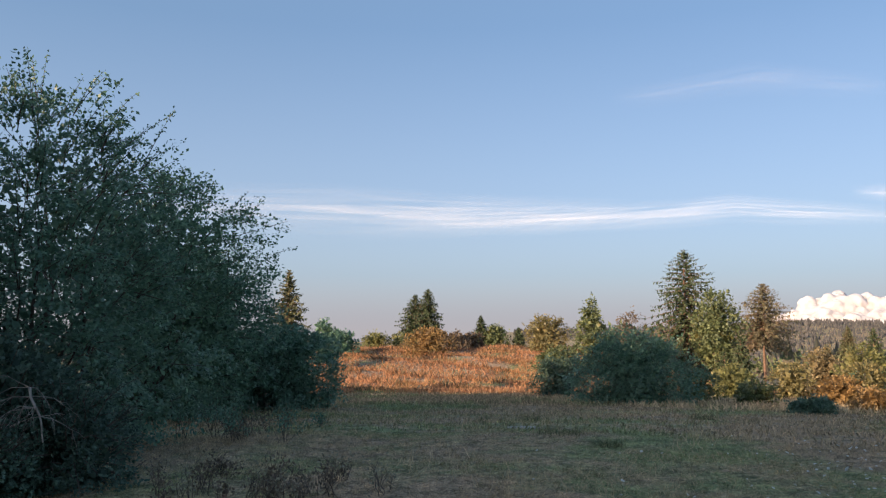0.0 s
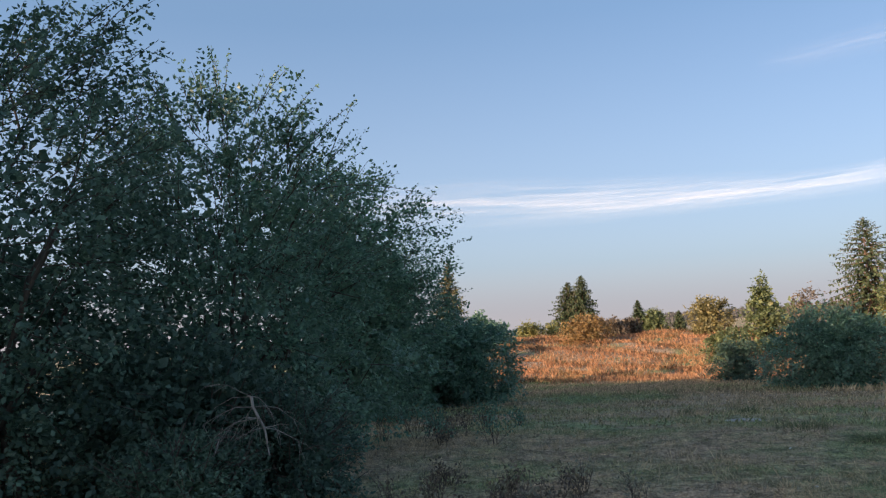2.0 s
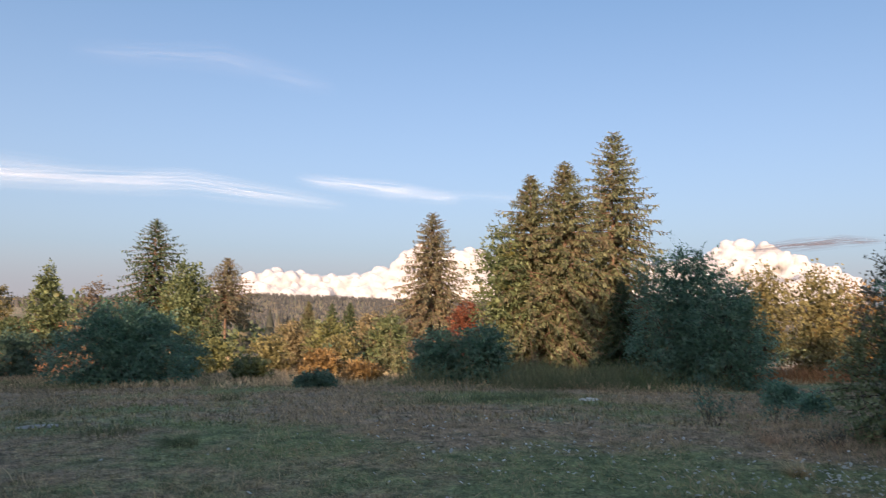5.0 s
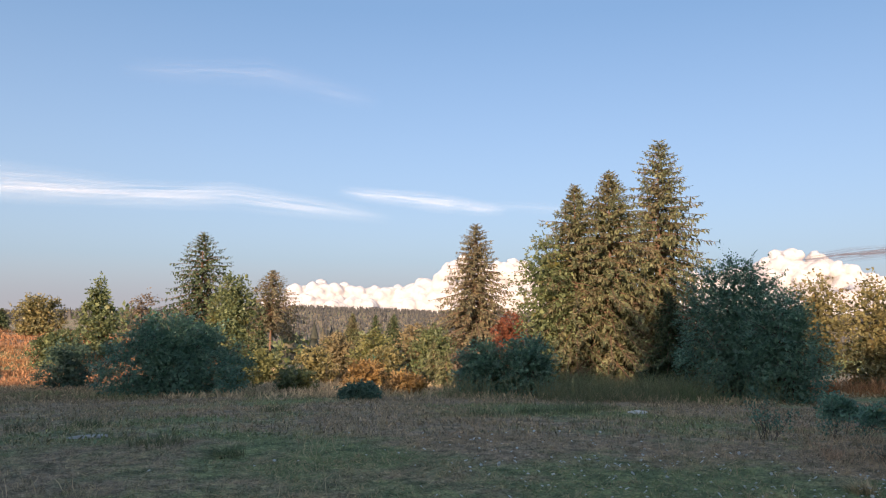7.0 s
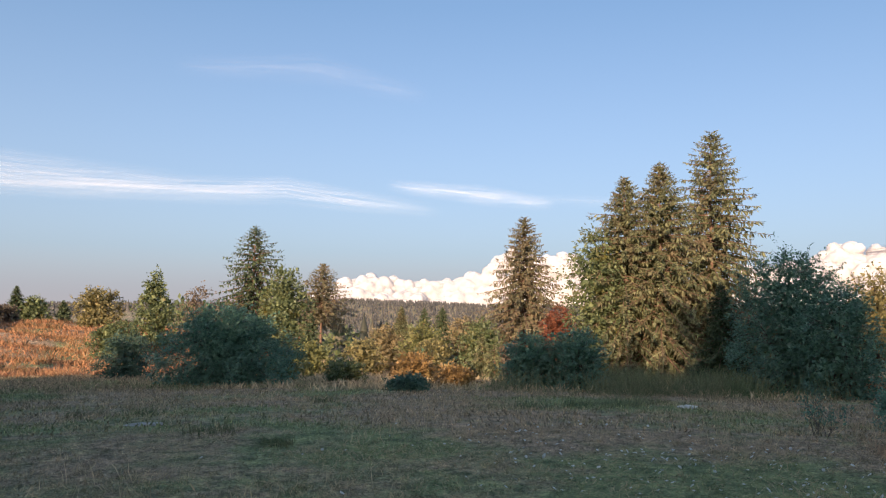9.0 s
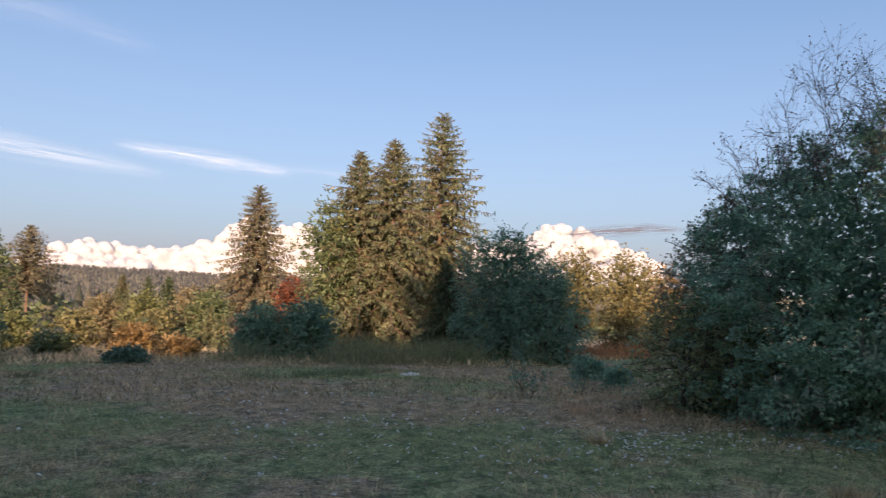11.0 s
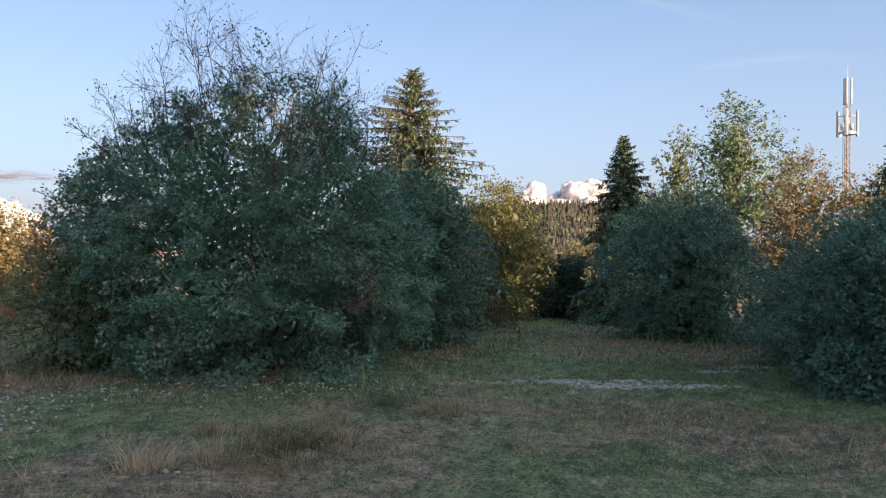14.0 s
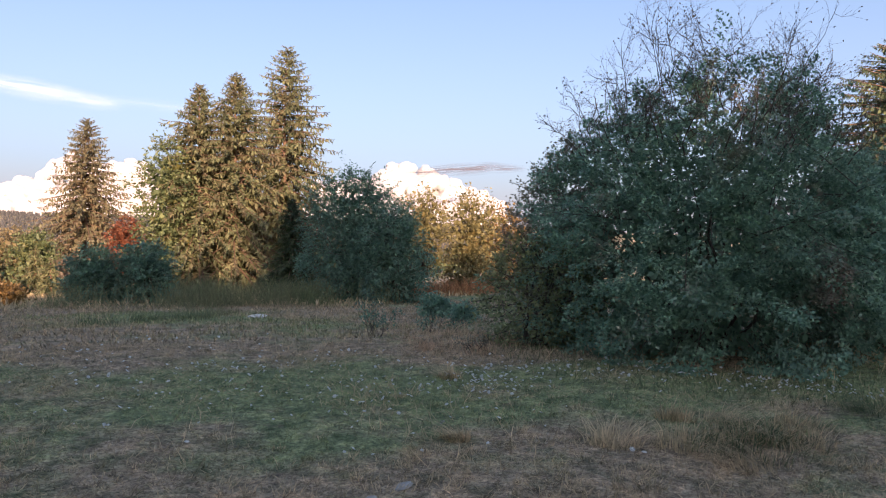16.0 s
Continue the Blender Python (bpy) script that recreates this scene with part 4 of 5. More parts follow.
ring_grass("tall_dry_grass", [(11.2, 4.95, 2.85, 450), (10.0, 6.9, 1.1, 500), (7.0, 29.0, 2.5, 2300), (13.6, 2.3, 1.5, 700), (-5.0, 23.5, 2.2, 800),
                              (15.4, -3.3, 2.0, 700), (24, 23, 5, 2500)], 0.28, 0.009, STRAW, "tall dry grass round the bushes", 31)
ring_grass("bracken_patch", [(28.2, 17.6, 2.0, 2500), (27.4, 17.8, 1.2, 1500)], 0.75, 0.02, BRACKEN, "sunlit orange bracken at the meadow's edge", 34)
ring_grass("reddish_grass", [(9.6, 7.8, 0.8, 700), (8.8, 7.5, 0.45, 400), (11.6, 9.4, 0.9, 500), (13.4, 10.2, 1.0, 400)], 0.19, 0.007, RED_GRASS, "reddish dry grass beside the hawthorn", 35)
ring_grass("golden_grass", [(12.6, 26.5, 0.8, 900), (15.2, 27.6, 1.0, 1100), (10.4, 25.4, 0.7, 500)], 0.34, 0.016, STRAW, "sunlit golden grass at the field's edge", 36)
ring_grass("tall_green_grass", [(17.8, 19.8, 2.2, 2400), (19.4, 20.6, 2.0, 2200), (20.6, 18.4, 2.0, 1500), (15.0, 21.0, 2.2, 1500)], 0.95, 0.014, GLADE_GRASS, "tall green grass under the spruces", 32)
# dark blades carry the shade under the hawthorn in their colour
ring_grass("dark_grass", [(11.0, 4.2, 2.9, 3600), (11.4, 4.4, 3.0, 1200), (13.4, 2.2, 1.7, 1200)], 0.15, 0.008, RUSH, "green grass at the hawthorn's foot, darkened for its shade", 33)


# ---- weeds, flowers and stones ----
def weed(x, y, h, seed, mat=DARKBUSH):
    rng = np.random.default_rng(seed)
    ob = thing("weed", x, y, "dark withered weed with small leaves", "weed", "weeds")
    wood, lv = Soup(), Soup()
    for i in range(5):
        d = unit(np.array([rng.normal() * 0.35, rng.normal() * 0.35, 1.0]))
        tips = twig_tree(rng, wood, np.array([rng.normal() * 0.04, rng.normal() * 0.04, -0.02]), d, h * (0.6 + 0.4 * rng.random()), 0.006, 1)
        for q, dd in tips:
            m = 8 if mat is DARKBUSH else 3
            lv.blades(q + rng.normal(size=(m, 3)) * 0.035, dd + rng.normal(size=(m, 3)) * 0.8, 0.045, 0.024, rng)
    tagged(part("stalk_work", wood.mesh("stalk_work", BARK), ob), kind="stuff")
    tagged(part("leafage", lv.mesh("leafage", mat), ob), kind="stuff")


for i, (x, y, h) in enumerate([(-2.66, 13.76, 0.5), (-3.6, 13.2, 0.5), (-3.3, 12.6, 0.45), (-4.0, 14.2, 0.4), (9.57, 9.48, 0.6), (9.4, 9.2, 0.5), (-1.4, 7.6, 0.26), (-0.6, 8.4, 0.32),
                              (-1.9, 8.2, 0.3), (-2.4, 7.8, 0.3), (-1.1, 9.1, 0.26), (10.6, 8.9, 0.4), (10.9, 8.7, 0.35), (8.9, 7.3, 0.25), (9.1, 7.2, 0.22)]):
    weed(x, y, h, 300 + i, PALE_LEAF if h < 0.35 else DARKBUSH)


stalks = random.Random(9)
for i in range(15):
    k = stalks.random()
    weed(-2.5 + 1.9 * k + stalks.uniform(-0.5, 0.5), 7.6 + 2.2 * stalks.random() ** 1.6 + 0.3 * k, stalks.uniform(0.14, 0.30), 330 + i, PURPLE)
for i in range(9):
    weed(stalks.uniform(-4.3, -2.2), stalks.uniform(11.8, 15.0), stalks.uniform(0.25, 0.55), 360 + i, DARKBUSH if i % 2 else PURPLE)


def flowers(name, spots, label, seed):
    rng = np.random.default_rng(seed)
    s = Soup()
    for x, y, sx, sy, n in spots:
        for i in range(int(n * 1.5)):
            px, py = x + rng.normal() * sx, y + rng.normal() * sy
            pz, rad = ground_z(px, py) + 0.03 + 0.05 * rng.random(), 0.010 + 0.014 * rng.random()
            a = np.arange(6) * np.pi / 3
            tilt = rng.normal(size=2) * 0.4
            ring = np.stack([px + rad * np.cos(a), py + rad * np.sin(a), pz + rad * (tilt[0] * np.cos(a) + tilt[1] * np.sin(a))], -1)
            v = np.concatenate([ring, [[px, py, pz + rad * 0.35]], [[px, py, pz - 0.008]]])
            s.add(v, [(0, 1, 2, 6), (2, 3, 4, 6), (4, 5, 0, 6), (2, 1, 0, 7), (4, 3, 2, 7), (0, 5, 4, 7)])
    return tagged(new(name, s.mesh(name, PETAL)), label, "flowers", kind="stuff")


flowers("white_flowers", [(7.2, 6.1, 0.5, 0.35, 70), (6.2, 6.8, 0.9, 0.6, 60), (6.2, 8.8, 1.0, 0.5, 45), (8.8, 3.3, 0.35, 0.9, 90), (4.5, 8.5, 1.2, 1.2, 40), (5.2, 6.0, 1.0, 1.0, 25),
                          (5.5, 10.8, 1.5, 0.6, 35), (8.3, 5.2, 0.5, 0.5, 45)], "small white meadow flowers in the grass", 41)


def pebbles(name, spots, label, seed):
    rng = np.random.default_rng(seed)
    s = Soup()
    base = np.array([(a, b, c) for a in (-1, 1) for b in (-1, 1) for c in (-1, 1)], float)
    base = unit(base) * np.array([1, 1, 0.55])
    quads = [(0, 1, 3, 2), (4, 6, 7, 5), (0, 4, 5, 1), (2, 3, 7, 6), (0, 2, 6, 4), (1, 5, 7, 3)]
    for x, y, sx, sy, n, size in spots:
        for i in range(n):
            px, py = x + rng.normal() * sx, y + rng.normal() * sy
            k = size * (0.4 + rng.random() ** 2 * 1.3)
            a = rng.random() * 6.28
            v = base * (1 + rng.normal(size=(8, 3)) * 0.14) * k
            v = np.stack([v[:, 0] * math.cos(a) - v[:, 1] * math.sin(a), v[:, 0] * math.sin(a) + v[:, 1] * math.cos(a), v[:, 2]], -1)
            s.add(v + np.array([px, py, ground_z(px, py) + k * 0.1]), quads)
    return tagged(new(name, s.mesh(name, PATH_STONE)), label, "stones", kind="stuff")


pebbles("path_stones", [(9.40, 1.0, 0.07, 0.28, 60, 0.03), (9.45, 0.2, 0.07, 0.3, 130, 0.034), (9.15, -0.35, 0.08, 0.3, 170, 0.034), (9.0, -1.0, 0.07, 0.35, 150, 0.034),
                        (9.55, -0.7, 0.07, 0.4, 110, 0.03), (9.2, -1.6, 0.06, 0.25, 80, 0.03), (10.5, -2.2, 0.07, 0.22, 70, 0.032), (10.95, -2.9, 0.08, 0.3, 110, 0.034)], "pale limestone chips on the trodden path", 51)


def stone(x, y, sx, sy, sz, seed, mat=STONE):
    rng = np.random.default_rng(seed)
    bm = bmesh.new()
    bmesh.ops.create_icosphere(bm, subdivisions=3, radius=1.0)
    for v in bm.verts:
        k = 1 + 0.25 * noise.noise(v.co * 1.6 + Vector((seed, 0, 0))) + 0.08 * noise.noise(v.co * 5)
        v.co = Vector((v.co.x * sx * k, v.co.y * sy * k, v.co.z * sz * k))
    me = bpy.data.meshes.new("stone")
    bm.to_mesh(me)
    bm.free()
    me.materials.append(mat)
    ob = new("stone", me)
    ob.location = (x, y, ground_z(x, y) + sz * 0.25)
    tagged(ob, "flat pale limestone lying in the grass", "stone", "loose stones")


stone(12.3, 14.3, 0.26, 0.16, 0.045, 1)
stone(1.45, 14.96, 0.3, 0.14, 0.03, 2, DULL_STONE)
stone(3.3, 4.9, 0.09, 0.045, 0.02, 4, DULL_STONE)
stone(3.0, 4.95, 0.05, 0.03, 0.016, 5, DULL_STONE)


def dead_branch(x, y, seed):
    rng = np.random.default_rng(seed)
    ob = thing("dead_branch", x, y, "bleached dead branch hanging in the hedge", "branch")
    main, side = Soup(), Soup()
    a, b = np.array([0, 0, 0.92]), np.array([0.20, -0.12, 0.42])
    t = np.linspace(0, 1, 7)[:, None]
    pts = a * (1 - t) + b * t + rng.normal(size=(7, 3)) * 0.012 + np.array([0, 0, 0.16])
    main.tube(pts, np.linspace(0.015, 0.006, 7), 6)
    part("stem", main.mesh("stem", DEADWOOD, True), ob)
    for i in range(13):
        th = rng.uniform(-0.5, 3.7)
        d = unit(np.array([math.cos(th), -0.2 + rng.normal() * 0.3, 0.45 * math.sin(th) + rng.normal() * 0.15]))
        twig_tree(rng, side, pts[rng.integers(0, 4)], d, 0.22 + 0.42 * rng.random() ** 1.5, 0.0045, 1, -0.28, 0.45)
    tagged(part("twig_work", side.mesh("twig_work", DEADWOOD), ob), kind="stuff")


dead_branch(-3.95, 7.85, 61)


# ---- radio mast ----
def radio_mast(x, y, h):
    ob = thing("radio_mast", x, y, "slim lattice steel radio mast with white panel antennas", "mast")
    core = Soup()
    core.tube([(0, 0, -0.2), (0, 0, h * 0.5), (0, 0, h * 0.86)], [0.07, 0.06, 0.05], 8)
    part("pole", core.mesh("pole", RUSTY, True), ob)
    brace = Soup()
    feet = [(0.30 * math.cos(k * 2.094), 0.30 * math.sin(k * 2.094)) for k in range(3)]
    for k in range(3):
        leg = Soup()
        leg.tube([(feet[k][0], feet[k][1], -0.2), (feet[k][0] * 0.8, feet[k][1] * 0.8, h * 0.84)], [0.055, 0.04], 6)
        part("leg", leg.mesh("leg", RUSTY, True), ob)
        a, b = feet[k], feet[(k + 1) % 3]
        for i in range(int(h * 0.84 / 0.6)):
            brace.tube([(a[0] * 0.9, a[1] * 0.9, i * 0.6), (b[0] * 0.9, b[1] * 0.9, i * 0.6 + 0.6)], [0.02, 0.02], 4)
            brace.tube([(a[0] * 0.9, a[1] * 0.9, i * 0.6), (b[0] * 0.9, b[1] * 0.9, i * 0.6)], [0.02, 0.02], 4)
    part("lattice_bracing", brace.mesh("lattice_bracing", RUSTY), ob)
    lad = Soup()
    for s in (-0.16, 0.16):
        lad.tube([(0.32, s, 0.5), (0.32, s, h * 0.82)], [0.025, 0.025], 4)
    for k in range(int(h * 0.8 / 0.4)):
        lad.tube([(0.32, -0.16, 0.7 + k * 0.4), (0.32, 0.16, 0.7 + k * 0.4)], [0.014, 0.014], 4)
    part("ladder", lad.mesh("ladder", STEEL), ob)
    whip = Soup()
    whip.tube([(0, 0, h * 0.86), (0, 0, h * 0.95), (0, 0, h)], [0.06, 0.035, 0.02], 6)
    part("whip_antenna", whip.mesh("whip_antenna", PANEL, True), ob)
    plat = Soup()
    plat.tube([(0, 0, h * 0.695), (0, 0, h * 0.705)], [0.75, 0.75], 12)
    for k in range(3):
        a = k * 2.094 + 0.5
        plat.tube([(0, 0, h * 0.70), (math.cos(a) * 0.95, math.sin(a) * 0.95, h * 0.70)], [0.05, 0.05], 5)
        plat.tube([(0, 0, h * 0.78), (math.cos(a) * 0.95, math.sin(a) * 0.95, h * 0.78)], [0.04, 0.04], 5)
    part("bracket", plat.mesh("bracket", STEEL), ob)
    for z, rad, ph in ((0.885, 0.30, 0.2), (0.745, 0.85, 0.5)):
        for k in range(3):
            a = k * 2.094 + ph
            p = Soup()
            p.box(0, 0, 0, 0.14, 0.27, 2.2)
            me = p.mesh("panel_antenna", PANEL)
            q = part("panel_antenna", me, ob, "white panel antenna")
            q.matrix_basis = Matrix.Translation((math.cos(a) * rad, math.sin(a) * rad, h * z)) @ Matrix.Rotation(a, 4, "Z")
            bv = q.modifiers.new("bevel", "BEVEL")
            bv.width, bv.segments = 0.05, 2
    for k in range(4):
        u = Soup()
        u.box(0, 0, 0, 0.22, 0.3, 0.5)
        q = part("radio_unit", u.mesh("radio_unit", PANEL), ob, "grey radio box")
        a = k * 1.571 + 0.9
        q.matrix_basis = Matrix.Translation((math.cos(a) * 0.36, math.sin(a) * 0.36, h * 0.73 + 0.5 * (k % 2))) @ Matrix.Rotation(a, 4, "Z")


radio_mast(65.3, -33.0, 18.9)


# ---- woods on the far ridges ----
def far_forest(name, n, place, h0, h1, label, seed, mat):
    rng = np.random.default_rng(seed)
    v, f = [], []
    cnt = 0
    x, y = place(rng, n)
    z = ground_z(x, y)
    h = h0 + (h1 - h0) * rng.random(n)
    w = h * (0.22 + 0.14 * rng.random(n))
    for tier in range(3):
        zb, zt, rr = h * (0.06 + 0.26 * tier), h * (0.50 + 0.25 * tier), w * (1 - 0.28 * tier)
        a = np.arange(5) * 2 * np.pi / 5 + rng.random((n, 1)) * 6
        k = rr[:, None] * (0.75 + 0.5 * rng.random((n, 5)))
        ring = np.stack([x[:, None] + k * np.cos(a), y[:, None] + k * np.sin(a), (z + zb)[:, None] - 0.06 * h[:, None] * rng.random((n, 5))], -1)
        tip = np.stack([x, y, z + zt], -1)[:, None]
        v.append(np.concatenate([ring, tip], 1).reshape(-1, 3))
        tri = np.stack([np.arange(5), (np.arange(5) + 1) % 5, np.full(5, 5)], -1)
        f.append((tri[None] + 6 * np.arange(n)[:, None, None]).reshape(-1, 3) + cnt)
        cnt += 6 * n
    me = mesh_of(name, np.concatenate(v), np.concatenate(f), mat)
    tagged(new(name, me), label, "forest", kind="stuff")


def on_ridge(rng, n):
    az, r = np.radians(5 + 62 * rng.random(n)), 540 + 1040 * rng.random(n) ** 0.8
    return r * np.sin(az), r * np.cos(az)


def on_hill(rng, n):
    a, q = rng.random(n) * 2 * np.pi, 230 * np.sqrt(rng.random(n))
    return 575 + q * np.cos(a), -100 + q * np.sin(a)


far_forest("far_forest", 9500, on_ridge, 5, 8.5, "dark conifer forest covering the far ridge, greyed as by haze", 71, HAZED_RIDGE)
def in_field(rng, n):
    az, r = np.radians(14 + 52 * rng.random(n)), 105 + 420 * rng.random(n) ** 1.2
    return r * np.sin(az), r * np.cos(az)


far_forest("field_conifers", 600, in_field, 2.5, 6.0, "young conifers scattered through the far field", 73, FOREST)


def field_shrubs(n, seed):
    rng = np.random.default_rng(seed)
    az, r = np.radians(12 + 54 * rng.random(n)), 95 + 330 * rng.random(n) ** 1.3
    x, y = r * np.sin(az), r * np.cos(az)
    h = 1.5 + 3.0 * rng.random(n)
    k = 44
    d = unit(rng.normal(size=(n, k, 3)))
    p = np.stack([x, y, ground_z(x, y) + h * 0.5], -1)[:, None] + d * h[:, None, None] * np.array([0.55, 0.55, 0.5]) * (0.6 + 0.4 * rng.random((n, k, 1)))
    s = Soup()
    s.blades(p.reshape(-1, 3), (d + rng.normal(size=(n, k, 3)) * 0.6).reshape(-1, 3), np.repeat(h * 0.22, k), np.repeat(h * 0.16, k), rng)
    tagged(new("field_shrubs", s.mesh("field_shrubs", GREEN)), "yellow-green shrubs scattered through the far field", "bushes", kind="stuff")


field_shrubs(650, 74)
far_forest("hill_forest", 7000, on_hill, 4, 7.5, "conifer forest on a rounded hill", 72, FOREST)


# ---- unseen trees added behind the start to shade the meadow ----
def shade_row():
    first = broadleaf("shade_tree", -37, -34, 20.5, 4.6, HEDGE, "unseen tall tree added to shade the meadow", leaf=1.15, n=3600, seed=401, shape="bush", gap=-0.6)
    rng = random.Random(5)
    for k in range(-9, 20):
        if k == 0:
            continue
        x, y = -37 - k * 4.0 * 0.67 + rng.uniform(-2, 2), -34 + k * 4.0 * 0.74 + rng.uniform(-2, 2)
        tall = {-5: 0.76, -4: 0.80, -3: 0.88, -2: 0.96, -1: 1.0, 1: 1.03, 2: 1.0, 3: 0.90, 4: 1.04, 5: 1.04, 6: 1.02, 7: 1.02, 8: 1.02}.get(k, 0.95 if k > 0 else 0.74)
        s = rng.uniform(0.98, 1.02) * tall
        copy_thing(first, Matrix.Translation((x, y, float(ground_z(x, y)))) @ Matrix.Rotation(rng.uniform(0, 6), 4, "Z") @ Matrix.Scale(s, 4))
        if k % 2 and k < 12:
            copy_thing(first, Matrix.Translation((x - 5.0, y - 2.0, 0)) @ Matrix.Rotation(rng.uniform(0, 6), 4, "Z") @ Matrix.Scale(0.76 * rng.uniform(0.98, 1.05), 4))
    # more unseen trees, added to close sun gaps and shade single bushes
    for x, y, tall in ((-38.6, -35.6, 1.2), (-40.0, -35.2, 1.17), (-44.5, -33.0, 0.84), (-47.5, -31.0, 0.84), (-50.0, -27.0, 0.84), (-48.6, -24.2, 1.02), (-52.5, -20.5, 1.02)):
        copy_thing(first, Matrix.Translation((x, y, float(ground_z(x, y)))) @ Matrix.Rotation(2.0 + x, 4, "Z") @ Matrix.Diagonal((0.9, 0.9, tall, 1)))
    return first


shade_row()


# ---- clouds ----
def heap_cloud(az0, az1, base, tops, dist, seed, label):
    """A heap cloud: many swelling lobes in one mesh; tops gives (share of the width, degrees above the horizon)."""
    rng = np.random.default_rng(seed)
    bm = bmesh.new()
    bmesh.ops.create_icosphere(bm, subdivisions=2, radius=1.0)
    ball = np.array([v.co for v in bm.verts])
    tris = np.array([[v.index for v in f.verts] for f in bm.faces])
    bm.free()
    heap = Soup()

    def lobe(p, rad):
        heap.add(ball * rad * np.array([1.1, 1.1, 0.95]) + p, tris)

    for i in range(int((az1 - az0) * 10)):
        u = rng.random()
        el = np.interp(u, [t[0] for t in tops], [t[1] for t in tops])
        v = rng.random() ** 0.55
        deg = 0.42 + 0.40 * (1 - v) + 0.36 * rng.random()
        e = radians(base + (el - base) * v - deg)
        az = radians(az0 + (az1 - az0) * u)
        d = dist + 260 * v + 120 * rng.random()
        p, rad = np.array([d * math.sin(az), d * math.cos(az), d * math.tan(e)]), dist * radians(deg)
        lobe(p, rad)
        for k in range(4):
            q = unit(rng.normal(size=3) + np.array([0, 0, 0.5]))
            lobe(p + q * rad * 0.75, rad * (0.42 + 0.30 * rng.random()))
    me = heap.mesh("cloud", CLOUD, True)
    ob = new("cloud", me)
    fuse = ob.modifiers.new("fuse", "REMESH")
    fuse.mode, fuse.voxel_size, fuse.use_smooth_shade = "VOXEL", 6.5, True
    tex = bpy.data.textures.new("billow", "CLOUDS")
    tex.noise_scale, tex.noise_depth, tex.cloud_type = 34.0, 3, "GRAYSCALE"
    puff = ob.modifiers.new("puff", "DISPLACE")
    puff.texture, puff.texture_coords, puff.strength, puff.mid_level = tex, "GLOBAL", 15.0, 0.5
    tagged(ob, label, "cloud", kind="structure")


heap_cloud(22.5, 44.0, 0.4, [(0, 1.0), (0.08, 2.1), (0.16, 2.6), (0.29, 2.2), (0.40, 2.3), (0.53, 2.9), (0.61, 4.6), (0.70, 4.1), (0.80, 4.5), (0.90, 4.2), (1.0, 3.5)], 4300, 1, "white heap clouds low over the ridge")
heap_cloud(51.5, 65.0, 0.6, [(0, 3.3), (0.15, 3.7), (0.28, 3.9), (0.46, 5.2), (0.55, 5.0), (0.68, 3.8), (0.9, 3.0), (1.0, 1.4)], 4300, 2, "white heap clouds low over the ridge")
heap_cloud(96.4, 103.0, 2.2, [(0, 4.3), (0.2, 5.4), (0.4, 4.5), (0.6, 5.3), (0.85, 5.4), (1.0, 4.8)], 4300, 3, "white heap clouds over the hill")


def veil_material(name, strength, tone=(0.85, 0.86, 0.9, 1)):
    """Thin ice cloud: streaked, fading out at its edges."""
    m, nt, bsdf = material(name)
    uv = nt.nodes.new("ShaderNodeTexCoord").outputs["UV"]
    sep = nt.nodes.new("ShaderNodeSeparateXYZ")
    nt.links.new(uv, sep.inputs[0])
    uvs = nt.nodes.new("ShaderNodeMapping")
    uvs.inputs["Scale"].default_value = (3.6, 9.0, 1.0)
    uvs.inputs["Rotation"].default_value = (0, 0, 0.3)
    nt.links.new(uv, uvs.inputs[0])
    f = noise_node(nt, uvs.outputs[0], 1.3, 7.0, 0.6)
    streak = ramp(nt, f, [(0.38, (0.10, 0.10, 0.10)), (0.68, (1, 1, 1))])
    across = ramp(nt, sep.outputs["Y"], [(0.0, (0, 0, 0)), (0.3, (0.35, 0.35, 0.35)), (0.5, (1, 1, 1)), (0.7, (0.4, 0.4, 0.4)), (1.0, (0, 0, 0))])
    along = ramp(nt, sep.outputs["X"], [(0.0, (0, 0, 0)), (0.15, (1, 1, 1)), (0.8, (1, 1, 1)), (1.0, (0, 0, 0))])
    a = mix(nt, 1.0, mix(nt, 1.0, streak, across, "MULTIPLY"), along, "MULTIPLY")
    white = nt.nodes.new("ShaderNodeBsdfDiffuse")
    white.inputs[0].default_value = tone
    clear = nt.nodes.new("ShaderNodeBsdfTransparent")
    ms = nt.nodes.new("ShaderNodeMixShader")
    thin = nt.nodes.new("ShaderNodeMath")
    thin.operation = "MULTIPLY"
    thin.inputs[1].default_value = strength
    nt.links.new(a, thin.inputs[0])
    nt.links.new(thin.outputs[0], ms.inputs[0])
    nt.links.new(clear.outputs[0], ms.inputs[1])
    nt.links.new(white.outputs[0], ms.inputs[2])
    nt.links.new(ms.outputs[0], nt.nodes["Material Output"].inputs[0])
    return m


VEIL = veil_material("cirrus", 0.32)
FAINT = veil_material("faint_cirrus", 0.07)


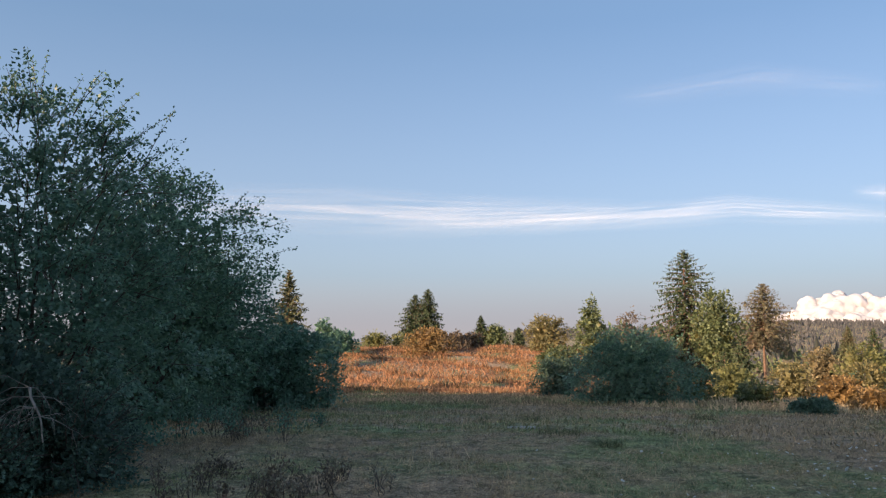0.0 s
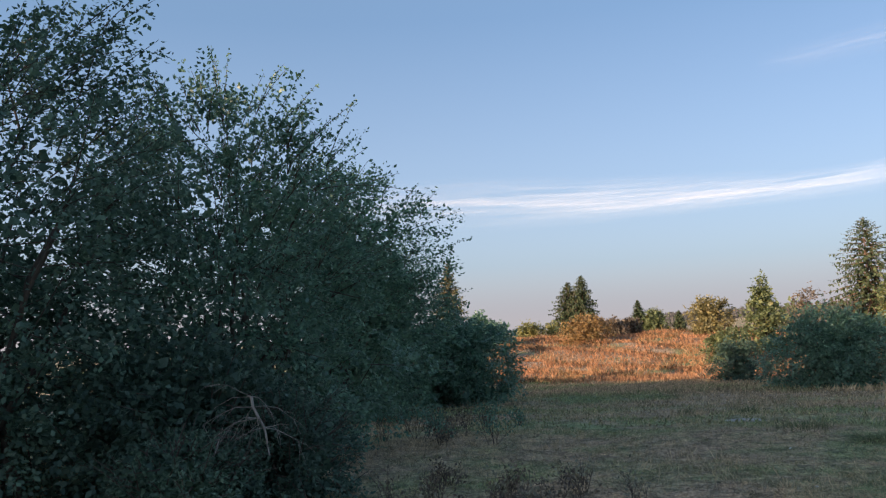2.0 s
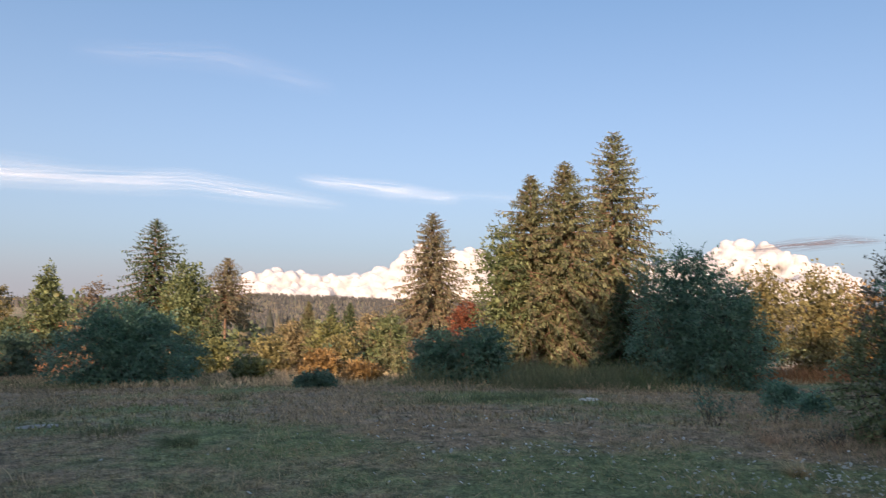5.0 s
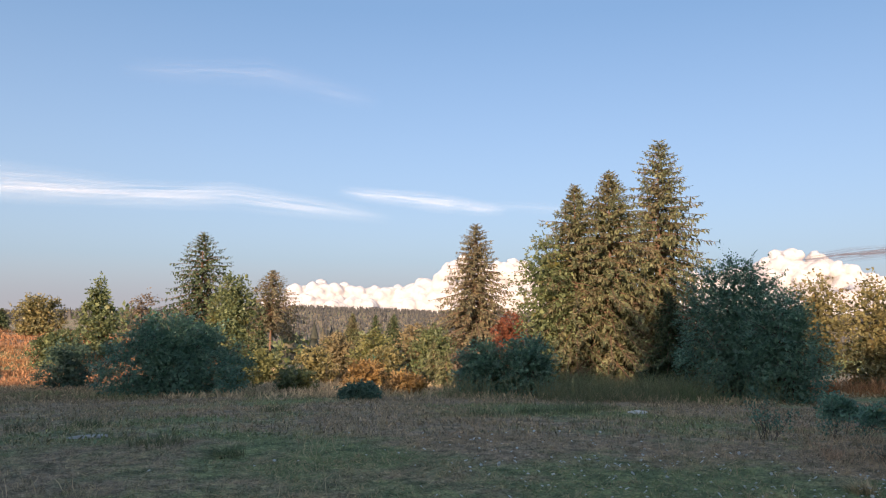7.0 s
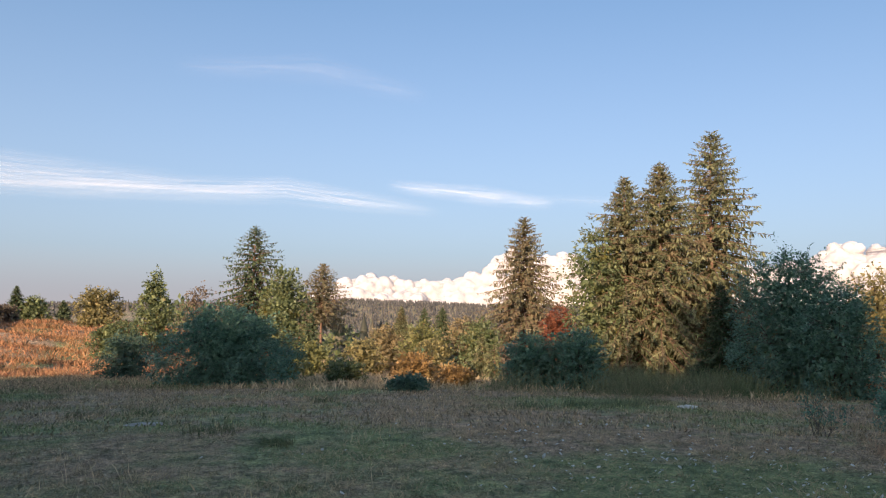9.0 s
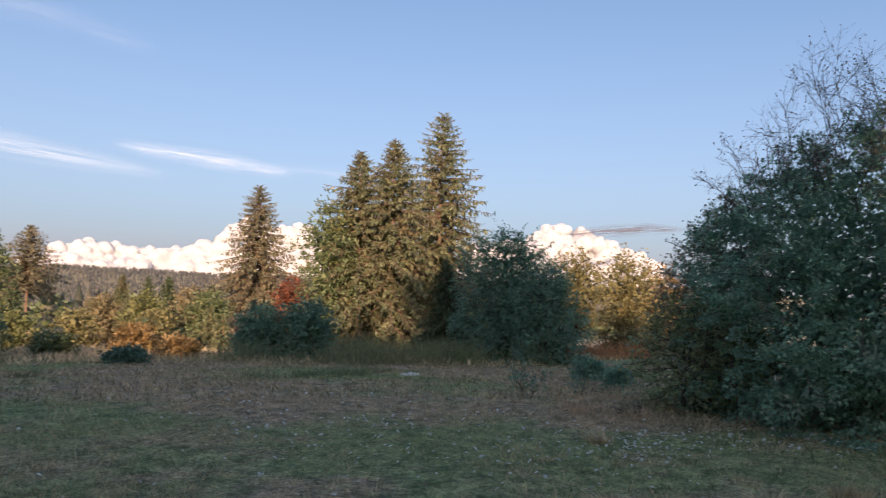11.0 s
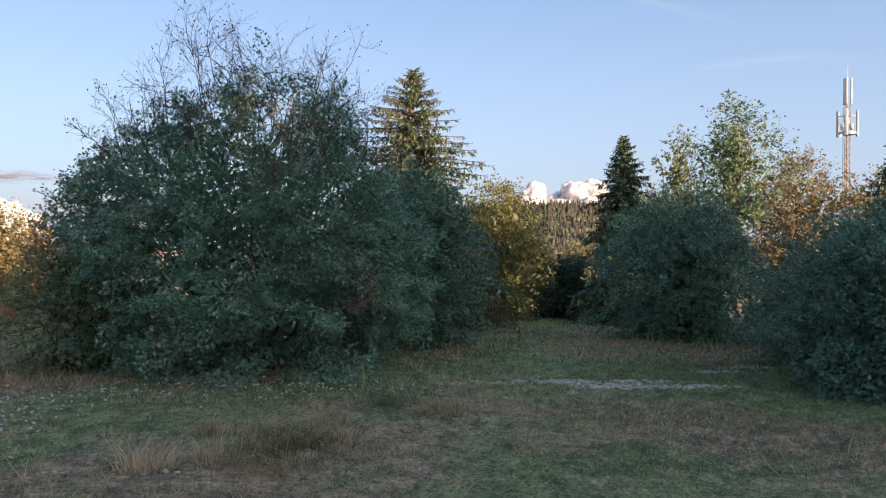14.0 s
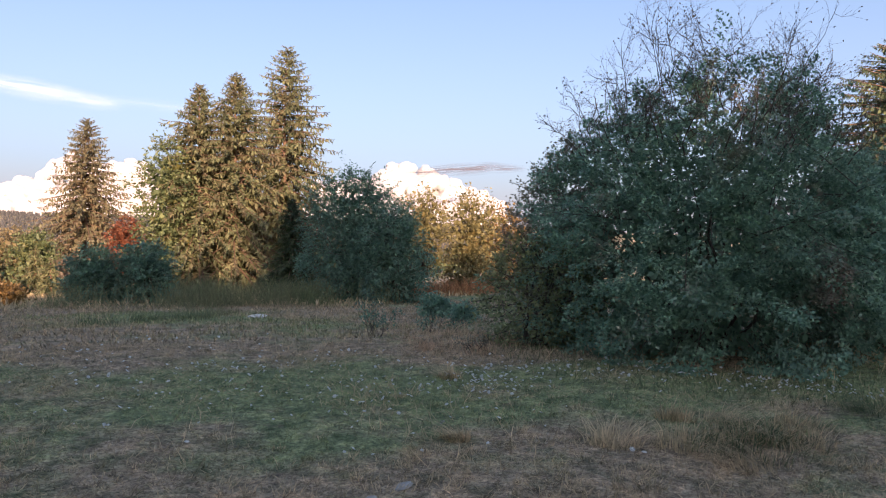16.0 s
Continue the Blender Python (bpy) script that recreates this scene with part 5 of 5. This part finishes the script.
def cirrus(path, label, mat, dist=4600):
    """A ribbon of ice cloud through (azimuth, elevation, half-height), all in degrees."""
    n = 40
    t = np.linspace(0, 1, n)
    k = np.linspace(0, 1, len(path))
    az, el, hh = (np.interp(t, k, [q[c] for q in path]) for c in range(3))
    v, uv = [], []
    for w in (-1, -0.33, 0.33, 1):
        e = np.radians(el + hh * w)
        v.append(np.stack([dist * np.sin(np.radians(az)), dist * np.cos(np.radians(az)), dist * np.tan(e)], -1))
        uv.append(np.stack([t, np.full(n, (w + 1) / 2)], -1))
    i, j = np.meshgrid(np.arange(3), np.arange(n - 1), indexing="ij")
    f = np.stack([i * n + j, i * n + j + 1, (i + 1) * n + j + 1, (i + 1) * n + j], -1).reshape(-1, 4)
    me = mesh_of("cirrus_cloud", np.concatenate(v), f, mat)
    lay = me.uv_layers.new(name="UVMap")
    lay.data.foreach_set("uv", np.concatenate(uv)[f.ravel()].astype(np.float32).ravel())
    tagged(new("cirrus_cloud", me), label, "cloud", kind="structure")


cirrus([(-26, 8.6, 1.4), (-8, 8.4, 2.1), (4, 8.2, 1.6), (14, 8.2, 1.0)], "broad white streak of ice cloud", VEIL)
cirrus([(-4, 7.6, 0.8), (10, 7.8, 1.0), (20, 8.2, 1.1), (31, 7.0, 0.6)], "thin white streak of ice cloud", VEIL)
cirrus([(27, 8.8, 0.5), (34, 8.2, 0.8), (39, 7.6, 0.5)], "short white streak of ice cloud", VEIL)
cirrus([(36, 8.0, 0.4), (42, 7.8, 0.5), (46, 7.2, 0.4)], "faint short streak of ice cloud", FAINT)
cirrus([(12, 16.0, 0.8), (22, 16.6, 1.2), (30, 15.0, 0.8)], "faint high streak of ice cloud", FAINT)
GREY_VEIL = veil_material("grey_stratus", 1.7, (0.10, 0.10, 0.13, 1))
cirrus([(57.8, 4.0, 0.3), (61.0, 4.3, 0.55), (64.0, 4.55, 0.5), (66.5, 4.5, 0.25)], "thin grey streak of cloud before the heap clouds", GREY_VEIL, 3900)
cirrus([(100, 18.5, 0.4), (105, 17.2, 0.5), (112, 15.0, 0.4)], "faint high streak of ice cloud", FAINT)
cirrus([(108, 12.6, 0.4), (114, 12.9, 0.6), (120, 12.4, 0.5)], "faint low streak of ice cloud", FAINT)
